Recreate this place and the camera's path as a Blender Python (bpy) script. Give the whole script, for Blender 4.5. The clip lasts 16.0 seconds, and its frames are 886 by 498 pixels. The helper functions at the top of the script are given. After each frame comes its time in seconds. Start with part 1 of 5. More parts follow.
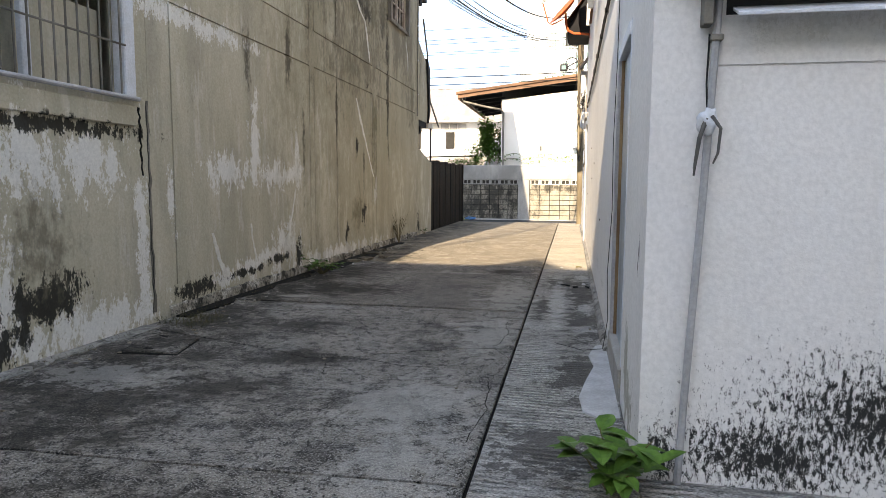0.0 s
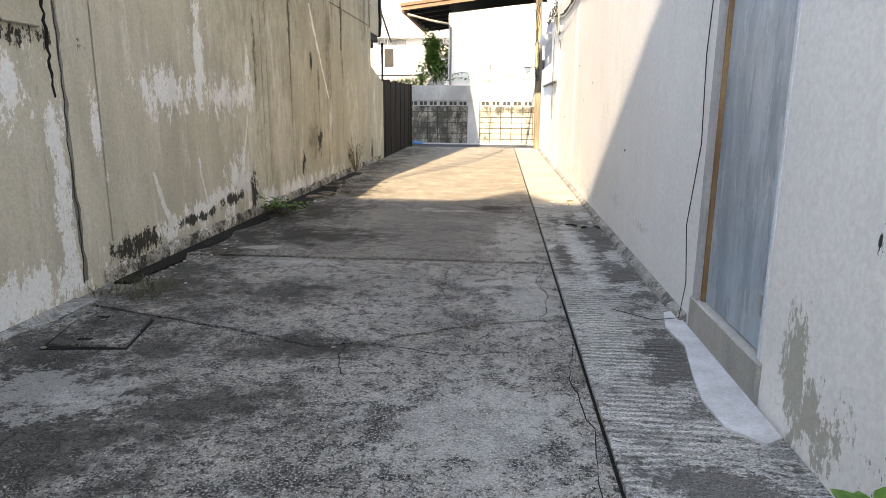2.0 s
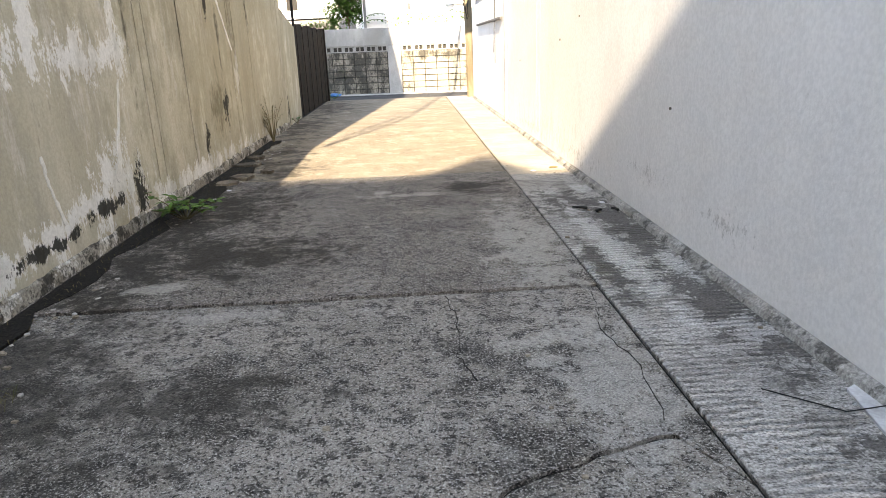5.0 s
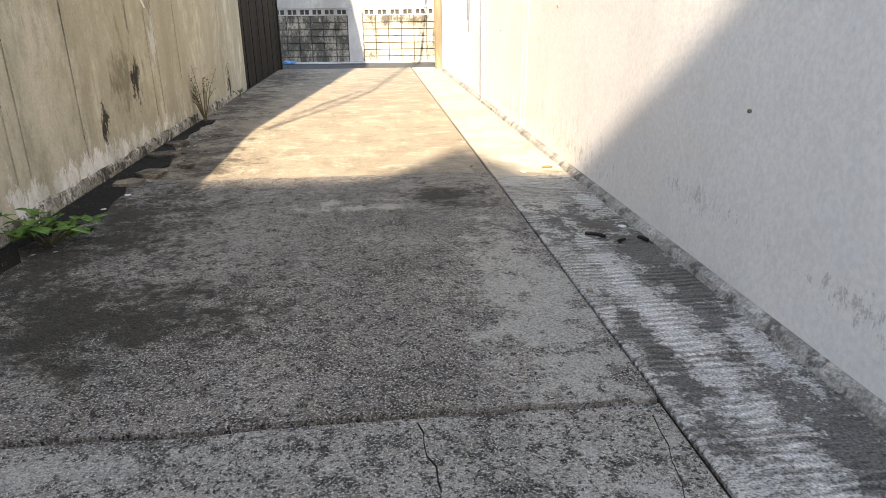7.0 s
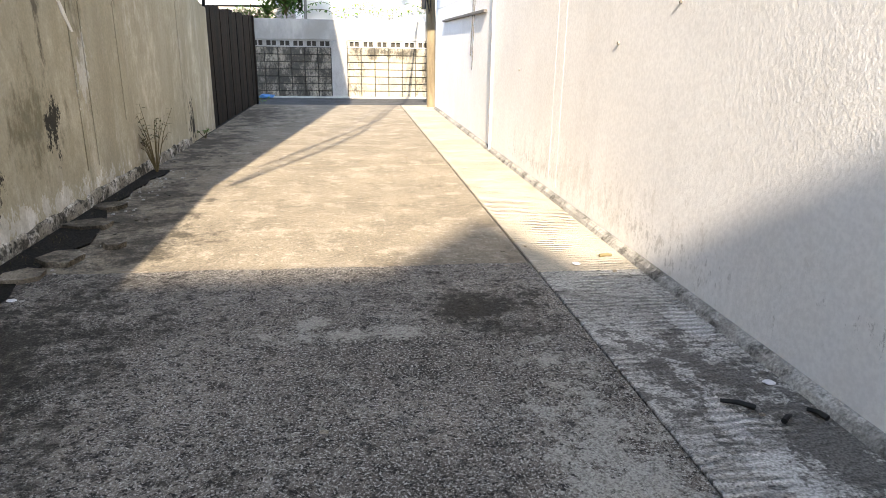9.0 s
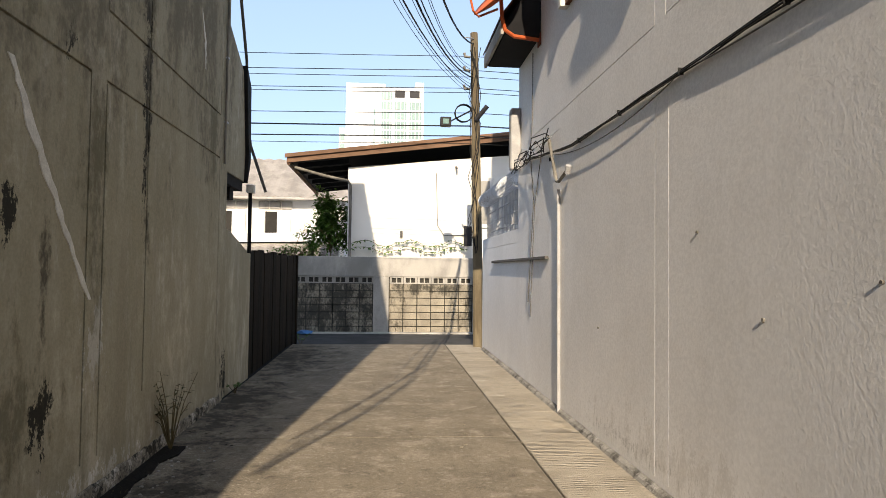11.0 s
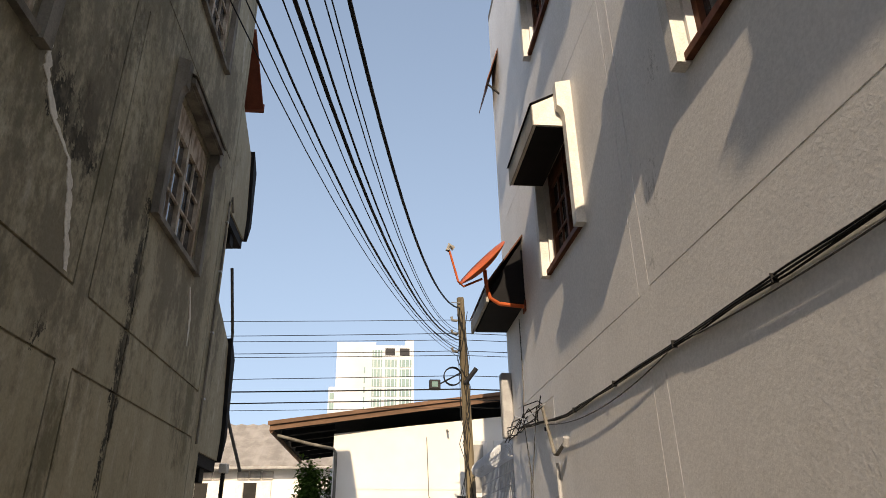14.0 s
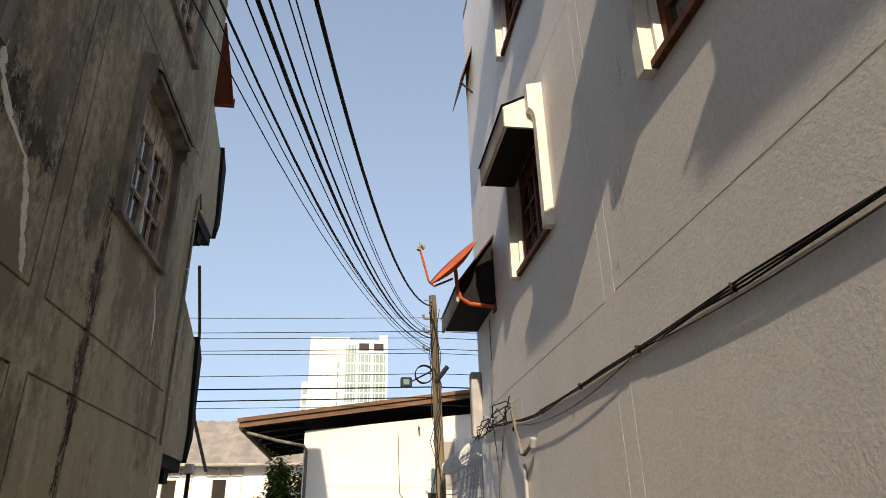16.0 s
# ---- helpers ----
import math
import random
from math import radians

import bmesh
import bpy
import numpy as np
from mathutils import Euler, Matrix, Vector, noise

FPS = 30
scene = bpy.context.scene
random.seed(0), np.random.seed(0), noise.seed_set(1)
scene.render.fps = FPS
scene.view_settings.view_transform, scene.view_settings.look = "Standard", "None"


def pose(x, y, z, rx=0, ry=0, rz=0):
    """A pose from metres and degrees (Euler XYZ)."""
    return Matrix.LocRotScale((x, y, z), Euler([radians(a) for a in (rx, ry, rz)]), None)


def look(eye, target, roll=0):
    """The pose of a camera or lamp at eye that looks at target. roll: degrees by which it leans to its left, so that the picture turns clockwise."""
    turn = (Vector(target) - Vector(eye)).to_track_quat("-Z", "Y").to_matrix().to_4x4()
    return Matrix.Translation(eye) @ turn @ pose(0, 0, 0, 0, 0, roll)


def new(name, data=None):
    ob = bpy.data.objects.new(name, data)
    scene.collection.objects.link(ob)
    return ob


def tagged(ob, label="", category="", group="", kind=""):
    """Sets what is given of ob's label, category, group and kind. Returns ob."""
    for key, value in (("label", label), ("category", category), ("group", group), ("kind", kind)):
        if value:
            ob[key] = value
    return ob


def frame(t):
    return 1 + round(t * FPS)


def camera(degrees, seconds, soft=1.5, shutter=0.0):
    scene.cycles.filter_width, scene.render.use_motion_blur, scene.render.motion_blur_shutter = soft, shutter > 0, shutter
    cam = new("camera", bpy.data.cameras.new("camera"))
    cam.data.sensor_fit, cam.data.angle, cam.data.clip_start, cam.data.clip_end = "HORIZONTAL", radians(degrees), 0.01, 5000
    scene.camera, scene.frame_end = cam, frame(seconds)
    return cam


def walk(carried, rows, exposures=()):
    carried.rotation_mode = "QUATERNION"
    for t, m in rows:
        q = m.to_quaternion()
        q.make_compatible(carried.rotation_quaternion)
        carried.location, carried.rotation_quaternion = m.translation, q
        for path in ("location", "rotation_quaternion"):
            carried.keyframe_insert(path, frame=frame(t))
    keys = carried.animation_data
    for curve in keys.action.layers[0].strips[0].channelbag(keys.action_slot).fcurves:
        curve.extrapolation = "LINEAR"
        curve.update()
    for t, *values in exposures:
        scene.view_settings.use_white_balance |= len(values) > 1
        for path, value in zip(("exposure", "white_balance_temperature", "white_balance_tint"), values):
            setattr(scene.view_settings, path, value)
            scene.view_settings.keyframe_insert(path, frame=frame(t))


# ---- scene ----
cam = camera(68.5, 16.0, soft=0.6)
PATH = [
    (0, (0.405, 1.477, 1.294), (0.021, 3.429, 1.092), 0.4),
    (0.5, (0.16, 1.69, 1.318), (-0.018, 3.682, 1.259), -0.5),
    (1, (-0.065, 2.006, 1.284), (-0.302, 3.969, 0.984), 0.2),
    (1.5, (-0.25, 2.324, 1.309), (-0.622, 4.255, 0.947), 1.3),
    (2, (-0.465, 2.578, 1.313), (-0.63, 4.523, 0.879), 0.4),
    (2.5, (-0.581, 2.899, 1.31), (-0.77, 4.842, 0.873), 0.2),
    (3, (-0.723, 3.231, 1.318), (-0.852, 5.172, 0.856), -1.1),
    (3.5, (-0.858, 3.516, 1.312), (-0.922, 5.442, 0.777), -0.9),
    (4, (-0.914, 3.862, 1.327), (-1.026, 5.774, 0.751), -0.7),
    (4.5, (-0.998, 4.171, 1.35), (-0.981, 6.106, 0.844), -1.9),
    (4.7, (-1.049, 4.3, 1.358), (-0.997, 6.22, 0.802), -2.1),
    (6.8, (-1.003, 5.871, 1.361), (-0.834, 7.748, 0.69), -1.0),
    (7, (-1.001, 6.039, 1.342), (-0.809, 7.908, 0.656), -0.5),
    (7.5, (-1.015, 6.453, 1.347), (-0.677, 8.301, 0.66), -1.5),
    (8, (-1.026, 6.922, 1.346), (-0.699, 8.762, 0.634), -0.5),
    (8.2, (-1.038, 7.101, 1.338), (-0.73, 8.964, 0.679), 0.0),
    (10.3, (-1.251, 8.538, 1.395), (-1.045, 10.446, 0.834), 2.4),
    (10.5, (-1.234, 8.671, 1.432), (-1.04, 10.594, 0.919), 3.0),
    (10.7, (-1.275, 8.8, 1.512), (-1.076, 10.764, 1.195), 2.7),
    (10.8, (-1.277, 8.849, 1.558), (-1.097, 10.832, 1.364), 1.4),
    (11, (-1.316, 8.888, 1.623), (-1.144, 10.879, 1.691), 0.7),
    (11.2, (-1.34, 8.99, 1.67), (-1.166, 10.965, 1.93), -0.1),
    (11.5, (-1.326, 9.037, 1.736), (-1.181, 10.97, 2.225), -1.4),
    (12, (-1.295, 9.109, 1.809), (-1.129, 10.994, 2.457), 0.1),
    (12.5, (-1.276, 9.132, 1.826), (-1.119, 11.023, 2.461), 0.0),
    (13, (-1.264, 9.132, 1.838), (-1.151, 11.029, 2.461), -0.5),
    (13.5, (-1.265, 9.141, 1.84), (-1.132, 11.039, 2.456), -0.5),
    (14, (-1.262, 9.139, 1.851), (-1.076, 10.954, 2.67), -1.0),
    (14.5, (-1.247, 9.135, 1.861), (-1.009, 10.93, 2.712), -1.1),
    (15, (-1.223, 9.133, 1.899), (-0.982, 10.933, 2.737), -1.4),
    (15.5, (-1.208, 9.139, 1.923), (-0.939, 10.938, 2.754), -2.7),
    (16, (-1.205, 9.121, 1.91), (-0.943, 10.933, 2.714), -1.4),
]
EXPOSURES = [(0.0, 2.65, 8550, 11), (0.5, 2.3, 8550, 11), (1.0, 2.6, 8550, 11), (1.7, 3.15, 8650, 11), (3.0, 3.35, 8700, 11), (4.7, 3.45, 8700, 11), (7.2, 3.35, 8500, 11),
             (8.2, 3.2, 8100, 10), (10.5, 2.5, 7700, 10), (10.8, 1.9, 8100, 10), (11.2, 1.45, 8300, 11), (12.0, 1.2, 8800, 13), (16.0, 1.25, 9000, 13)]
walk(cam, [(t, look(eye, target, roll)) for t, eye, target, roll in PATH], EXPOSURES)


# ---- world, sun, exposure ----
SUN_WAY = Vector((0.115, 1.0, -0.585)).normalized()
world = bpy.data.worlds.new("world")
scene.world = world
world.use_nodes = True
wn = world.node_tree.nodes
sky = wn.new("ShaderNodeTexSky")
sky.sky_type = "NISHITA"
sky.sun_disc = False
sky.sun_elevation = math.asin(-SUN_WAY.z)
sky.sun_rotation = math.atan2(-SUN_WAY.x, -SUN_WAY.y)
sky.air_density, sky.dust_density, sky.ozone_density = 1.0, 0.7, 1.2
wn["Background"].inputs["Strength"].default_value = 0.15
way = wn.new("ShaderNodeTexCoord")
lift = wn.new("ShaderNodeMapping")
lift.inputs["Scale"].default_value, lift.inputs["Location"].default_value = (1, 1, 0.58), (0, 0, 0.42)
unit = wn.new("ShaderNodeVectorMath")
unit.operation = "NORMALIZE"
world.node_tree.links.new(way.outputs["Generated"], lift.inputs["Vector"])
world.node_tree.links.new(lift.outputs["Vector"], unit.inputs[0])
world.node_tree.links.new(unit.outputs[0], sky.inputs["Vector"])
world.node_tree.links.new(sky.outputs["Color"], wn["Background"].inputs["Color"])
sun = new("sun", bpy.data.lights.new("sun", "SUN"))
sun.data.energy, sun.data.angle, sun.data.color = 2.35, radians(0.42), (1.0, 0.935, 0.85)
sun.matrix_world = look((0, 0, 30), Vector((0, 0, 30)) + SUN_WAY)


# ---- materials ----
def nd(nt, kind, ins=None, **attrs):
    n = nt.nodes.new(kind)
    for k, v in attrs.items():
        setattr(n, k, v)
    for k, v in (ins or {}).items():
        if isinstance(v, bpy.types.NodeSocket):
            nt.links.new(v, n.inputs[k])
        else:
            n.inputs[k].default_value = v
    return n


def op(nt, kind, a, b=0.0):
    n = nt.nodes.new("ShaderNodeMath")
    n.operation = kind
    for i, v in enumerate((a, b)):
        if isinstance(v, bpy.types.NodeSocket):
            nt.links.new(v, n.inputs[i])
        else:
            n.inputs[i].default_value = v
    return n.outputs[0]


def ramp(nt, v, lo, hi, a=0.0, b=1.0):
    n = nd(nt, "ShaderNodeMapRange", {"Value": v, "From Min": lo, "From Max": hi, "To Min": a, "To Max": b})
    n.interpolation_type = "SMOOTHSTEP"
    return n.outputs[0]


def blend(nt, fac, a, b):
    n = nt.nodes.new("ShaderNodeMix")
    n.data_type = "RGBA"
    for sock, v in ((n.inputs[0], fac), (n.inputs[6], a), (n.inputs[7], b)):
        if isinstance(v, bpy.types.NodeSocket):
            nt.links.new(v, sock)
        else:
            sock.default_value = (*v, 1) if isinstance(v, tuple) and len(v) == 3 else v
    return n.outputs[2]


def fuzz(nt, pos, scale, detail=4.0, stretch=(1, 1, 1), rough=0.6):
    m = nd(nt, "ShaderNodeVectorMath", {0: pos, 1: stretch}, operation="MULTIPLY")
    return nd(nt, "ShaderNodeTexNoise", {"Vector": m.outputs[0], "Scale": scale, "Detail": detail, "Roughness": rough}).outputs["Fac"]


def mat(name, colour, rough=0.8, metal=0.0, second=None, scale=3.0, grain=0.06, bump=0.2, bump_scale=60.0, stretch=(1, 1, 1),
        stains_shade=(), lines=None, each=0.0, spec=0.12, mottle=()):
    """A surface with two scales of variation. Stains and painted shade: (colour, strength, threshold, edge scale, [(x,
    y, z, rx, ry, rz)...]);
    lines: (axis, per metre, depth, tone); each: variation from piece to piece; mottle: (colour, scale, low, high,
    amount)..."""
    m = bpy.data.materials.new(name)
    m.use_nodes = True
    nt = m.node_tree
    bs = nt.nodes["Principled BSDF"]
    pos = nd(nt, "ShaderNodeNewGeometry").outputs["Position"]
    big = fuzz(nt, pos, scale, 6, stretch)
    fine = fuzz(nt, pos, bump_scale, 4)
    second = second or tuple(c * 0.8 for c in colour)
    col = blend(nt, ramp(nt, big, 0.35, 0.65), colour, second)
    for sc, ss, lo, hi, amount in mottle:
        col = blend(nt, op(nt, "MULTIPLY", ramp(nt, fuzz(nt, pos, ss, 9, stretch, 0.72), lo, hi), amount), col, sc)
    for sc, amount, thr, es, blobs in stains_shade:
        edge = fuzz(nt, pos, es, 6, (1, 1, 0.45), 0.7)
        total = None
        for x, y, z, rx, ry, rz in blobs:
            d = nd(nt, "ShaderNodeVectorMath", {0: pos, 1: (x, y, z)}, operation="SUBTRACT").outputs[0]
            d = nd(nt, "ShaderNodeVectorMath", {0: d, 1: (1 / rx, 1 / ry, 1 / rz)}, operation="MULTIPLY").outputs[0]
            ln = nd(nt, "ShaderNodeVectorMath", {0: d}, operation="LENGTH").outputs["Value"]
            v = op(nt, "SUBTRACT", 1.0, ln)
            total = v if total is None else op(nt, "MAXIMUM", total, v)
        tiny = fuzz(nt, pos, es * 6, 5, (1, 1, 0.6), 0.7)
        f = op(nt, "ADD", op(nt, "MULTIPLY", op(nt, "SUBTRACT", edge, 0.5), 3.4), op(nt, "MULTIPLY", op(nt, "SUBTRACT", tiny, 0.5), 1.9))
        f = op(nt, "ADD", f, op(nt, "MULTIPLY", total, 0.75))
        mask = op(nt, "MULTIPLY", ramp(nt, f, thr - 0.38, thr - (0.14 if es > 3.5 else -0.45)), ramp(nt, total, -0.75, -0.1))
        col = blend(nt, op(nt, "MULTIPLY", mask, amount), col, sc)
    v = ramp(nt, fine, 0.3, 0.7, 1 - grain * 2, 1 + grain)
    if each:
        rnd = nd(nt, "ShaderNodeObjectInfo").outputs["Random"]
        v = op(nt, "MULTIPLY", v, op(nt, "ADD", op(nt, "MULTIPLY", rnd, each), 1 - each / 2))
    col = nd(nt, "ShaderNodeVectorMath", {0: col, "Scale": v}, operation="SCALE").outputs[0]
    height = fine
    if lines:
        ax, per, depth, tone = lines
        s = nd(nt, "ShaderNodeSeparateXYZ", {0: pos}).outputs[ax]
        s = op(nt, "ADD", s, op(nt, "MULTIPLY", fuzz(nt, pos, 7, 5), 0.07))
        w = op(nt, "SINE", op(nt, "MULTIPLY", s, per * 2 * math.pi))
        w = op(nt, "MULTIPLY", w, ramp(nt, fuzz(nt, pos, 2.6, 5), 0.4, 0.6))
        height = op(nt, "ADD", fine, op(nt, "MULTIPLY", w, depth))
        col = nd(nt, "ShaderNodeVectorMath", {0: col, "Scale": op(nt, "ADD", 1 - tone * 0.6, op(nt, "MULTIPLY", w, tone))}, operation="SCALE").outputs[0]
    b = nd(nt, "ShaderNodeBump", {"Height": height, "Strength": bump, "Distance": 0.01})
    nt.links.new(b.outputs[0], bs.inputs["Normal"])
    nt.links.new(col, bs.inputs["Base Color"])
    bs.inputs["Roughness"].default_value = rough
    bs.inputs["Metallic"].default_value = metal
    bs.inputs["Specular IOR Level"].default_value = spec
    return m


LX, RX = -3.32, 0.72
LB = 0.3
M_PLASTER = mat("aged_beige_plaster", (0.53, 0.487, 0.385), 0.92, second=(0.42, 0.385, 0.295), scale=0.9, grain=0.05, bump=0.25, bump_scale=45,
    stretch=(1, 1.6, 0.35), mottle=(((0.36, 0.325, 0.265), 1.5, 0.5, 0.64, 0.55), ((0.64, 0.6, 0.53), 3.1, 0.54, 0.66, 0.5), ((0.22, 0.2, 0.16), 14, 0.58, 0.68, 0.45)), stains_shade=(
    ((0.76, 0.75, 0.72), 0.85, 0.50, 7, [(LX, 5.3, 1.45, .3, .45, .4), (LX, 6.0, 1.45, .3, .45, .3), (LX, 6.62, .75, .3, .09, .9), (LX, 6.0, .12, .3, 1.0, .22),
        (LX, 7.05, 1.1, .3, .09, .35), (LX, 8.1, .24, .3, .35, .1), (LX, 8.6, .31, .3, .4, .1), (LX, 9.1, .38, .3, .4, .11), (LX, 9.6, .5, .3, .3, .15), (LX, 9.6, .45, .3, .5, .3), (LX, 8.1, 1.38, .3, .5, .22), (LX, 8.75, 1.8, .3, .16, .5),
        (LX, 9.4, 1.38, .3, .8, .18), (LX, 9.95, 1.5, .3, .08, .6), (LX, 5.05, .5, .3, .3, .45), (LX, 7.6, 2.85, .3, 1.4, .12), (LX, 11.8, .16, .3, 2.6, .12), (LX, 13.6, 1.1, .3, .2, .3)]),
    ((0.055, 0.05, 0.034), 0.7, 0.5, 2.4, [(LX, 12.4, 4.4, .5, 1.0, .9), (LX, 13.9, 4.7, .5, .8, 1.2), (LX, 12.3, 3.2, .5, .8, .35), (LX, 13.5, 6.6, .5, 2.2, 1.5), (LX, 13.55, 2.0, .5, .25, 1.4), (LX, 16.5, 3.2, .5, .5, 1.2), (LX, 12.6, .9, .5, .5, .5)]),
    ((0.205, 0.185, 0.115), 0.45, -0.1, 1.6, [(LX, 15.5, 4.2, .6, 5.2, 5.5), (LX, 13, 8, .6, 6, 4)]),
    ((0.025, 0.024, 0.02), 0.96, 0.42, 9, [(LX, 5.45, .42, .3, .45, .2), (LX, 5.0, .2, .3, .4, .25), (LX, 7.45, .2, .3, .38, .11), (LX, 8.5, .24, .3, .45, .05), (LX, 10.0, .26, .3, .12, .26), (LX, 9.4, .3, .3, .3, .06),
        (LX, 12.91, .72, .3, .12, .22), (LX, 12.0, .45, .3, .1, .16), (LX, 5.6, 1.7, .3, 1.1, .07), (LX, 17.3, .25, .3, .3, .3), (LX, 12.75, 4.5, .3, .2, .22), (LX, 13.05, 4.35, .3, .3, .12), (LX, 12.52, 1.92, .3, .09, .16), (LX, 14.42, 3.95, .3, .09, .75), (LX, 14.47, 3.0, .3, .08, .9), (LX, 13.15, 3.05, .3, .08, .12)]),
    ((0.075, 0.066, 0.05), 0.85, 0.45, 3.4, [(LX, 11.52, 2.0, .3, .06, 1.8), (LX, 14.5, 2.9, .3, .10, 1.7), (LX, 14.1, 4.5, .3, .3, .8), (LX, 13.2, 4.6, .3, .35, 1.0), (LX, 12.5, 5.0, .3, .3, .9), (LX, 14.5, 3.9, .3, .09, .8), (LX, 11.5, 4.2, .3, .08, 1.2),
        (LX, 14.4, 7.6, .3, .15, 1.2), (LX, 12.9, 1.4, .3, .07, .7), (LX, 10.2, 1.6, .3, .07, 1.0), (LX, 13.55, 5.6, .3, .3, .6), (LX, 8.6, 2.6, .3, .1, .6), (LX, 9.7, 3.0, .3, .12, .8)]),
    ((0.17, 0.152, 0.115), 0.8, 0.42, 2.2, [(LX, 15.5, 4.2, .3, 2.5, 1.6), (LX, 13.8, 9, .3, 3.5, 1.6), (LX, 16, 6.8, .3, 1.6, 2.0), (LX, 5.6, .8, .3, .5, .4), (LX, 13, 3.6, .3, 3.0, 1.2), (LX, 14, 6.5, .3, 2.5, 1.6), (LX, 12.5, 5, .3, 2, 1.5)]),
    ))
M_REPAIR = mat("white_crack_filler", (0.74, 0.72, 0.67), 0.95, second=(0.62, 0.6, 0.55), scale=9, bump=0.5)
M_RIGHT = mat("pale_grey_paint", (0.80, 0.785, 0.775), 0.85, second=(0.745, 0.73, 0.72), scale=0.8, grain=0.04, bump=0.28, bump_scale=38, stretch=(1, 1, 0.6), mottle=(((0.68, 0.66, 0.64), 1.3, 0.5, 0.64, 0.35), ((0.84, 0.825, 0.81), 4, 0.53, 0.64, 0.2), ((0.45, 0.43, 0.41), 26, 0.62, 0.66, 0.2)), stains_shade=(
    ((0.012, 0.012, 0.012), 0.97, 0.62, 46, [(1.75, 4.37, .32, .75, .3, .34), (1.25, 4.37, .14, .55, .3, .22), (2.2, 4.37, .5, .6, .3, .4), (.82, 4.37, .1, .1, .3, .2),
        (RX, 4.62, .98, .3, .035, .08), (RX, 4.66, .9, .3, .02, .05)]),
    ((0.33, 0.32, 0.26), 0.8, 0.5, 8, [(RX, 5.1, .3, .3, .12, .28), (RX, 4.85, .18, .3, .2, .16)]),
    ((0.3, 0.285, 0.27), 0.5, 1.05, 26, [(RX, 8.0, .33, .3, .7, .16), (RX, 9.3, .38, .3, .9, .15), (RX, 11.5, .2, .3, 1.6, .2), (RX, 14.2, .2, .3, 2.2, .18), (RX, 13.2, 4.2, .3, .3, .5), (RX, 12.9, 5.1, .3, .25, .3), (RX, 13.4, 3.7, .3, .25, .15)]),
    ((0.52, 0.49, 0.45), 0.35, 0.85, 12, [(RX, 13, .3, .3, 3.5, .35), (1.4, 4.37, 1.95, .6, .3, .1)]),
    ))
SPECKS = (((0.5, 0.48, 0.445), 34, 0.55, 0.60, 0.45), ((0.018, 0.017, 0.016), 52, 0.53, 0.57, 0.9), ((0.66, 0.64, 0.6), 95, 0.535, 0.57, 0.75), ((0.012, 0.011, 0.01), 130, 0.53, 0.565, 0.85), ((0.015, 0.014, 0.013), 17, 0.585, 0.62, 0.8))
M_FLOOR = mat("stained_concrete", (0.35, 0.322, 0.29), 0.93, second=(0.25, 0.23, 0.205), scale=1.1, grain=0.3, bump=1.0, bump_scale=130,
    mottle=(((0.035, 0.032, 0.029), 1.9, 0.49, 0.60, 0.8), ((0.42, 0.4, 0.37), 4.3, 0.53, 0.62, 0.5), ((0.03, 0.028, 0.026), 11, 0.51, 0.57, 0.82)) + SPECKS,
    stains_shade=(((0.035, 0.032, 0.028), 0.78, 0.25, 3, [(-2.75, 5.2, 0, .9, 2.2, .4), (-2.9, 7.3, 0, .6, .7, .4), (-2.4, 4.6, 0, .9, .8, .4), (-2.3, 3.2, 0, .9, .8, .4), (-1.6, 5.9, 0, .5, .3, .4), (-2.75, 6.9, 0, .7, .5, .4), (-3.1, 5, 0, .35, 1.0, .4), (-1.9, 5.1, 0, .8, .5, .4), (-2.2, 6.9, 0, .8, .35, .4), (-1.2, 3.4, 0, .9, .5, .4)]),
            ((0.50, 0.485, 0.455), 0.38, 0.45, 7, [(-2.1, 7.82, 0, .5, .1, .3), (-.6, 7.25, 0, .14, .09, .3), (-2.6, 5.2, 0, .6, .3, .3), (-.5, 5.1, 0, .5, .6, .3), (-.25, 6.9, 0, .3, .8, .3), (-.35, 4.2, 0, .3, .7, .3)])))
M_FLOOR_BROWN = mat("dark_stained_concrete", (0.26, 0.232, 0.205), 0.93, second=(0.145, 0.128, 0.113), scale=1.3, grain=0.3, bump=1.0, bump_scale=130,
    mottle=(((0.05, 0.045, 0.04), 2.1, 0.52, 0.63, 0.6), ((0.33, 0.305, 0.275), 4.6, 0.54, 0.64, 0.6), ((0.045, 0.04, 0.036), 12, 0.52, 0.59, 0.7)) + SPECKS,
    stains_shade=(((0.032, 0.029, 0.024), 0.88, 0.22, 3, [(-2.9, 9.1, 0, .6, 1.7, .4), (-2.8, 10.4, 0, .7, 1.3, .4), (-2.3, 8.9, 0, .9, .6, .4), (-.5, 10.9, 0, .4, .4, .4), (-3.1, 11, 0, .4, .8, .4)]),
            ((0.40, 0.385, 0.35), 0.6, 0.5, 6, [(-.25, 8.9, 0, .32, 1.4, .3), (-1.1, 10.6, 0, .5, .08, .3), (-1.35, 10.75, 0, .12, .1, .3), (-2.6, 8.3, 0, .3, .1, .3)])))
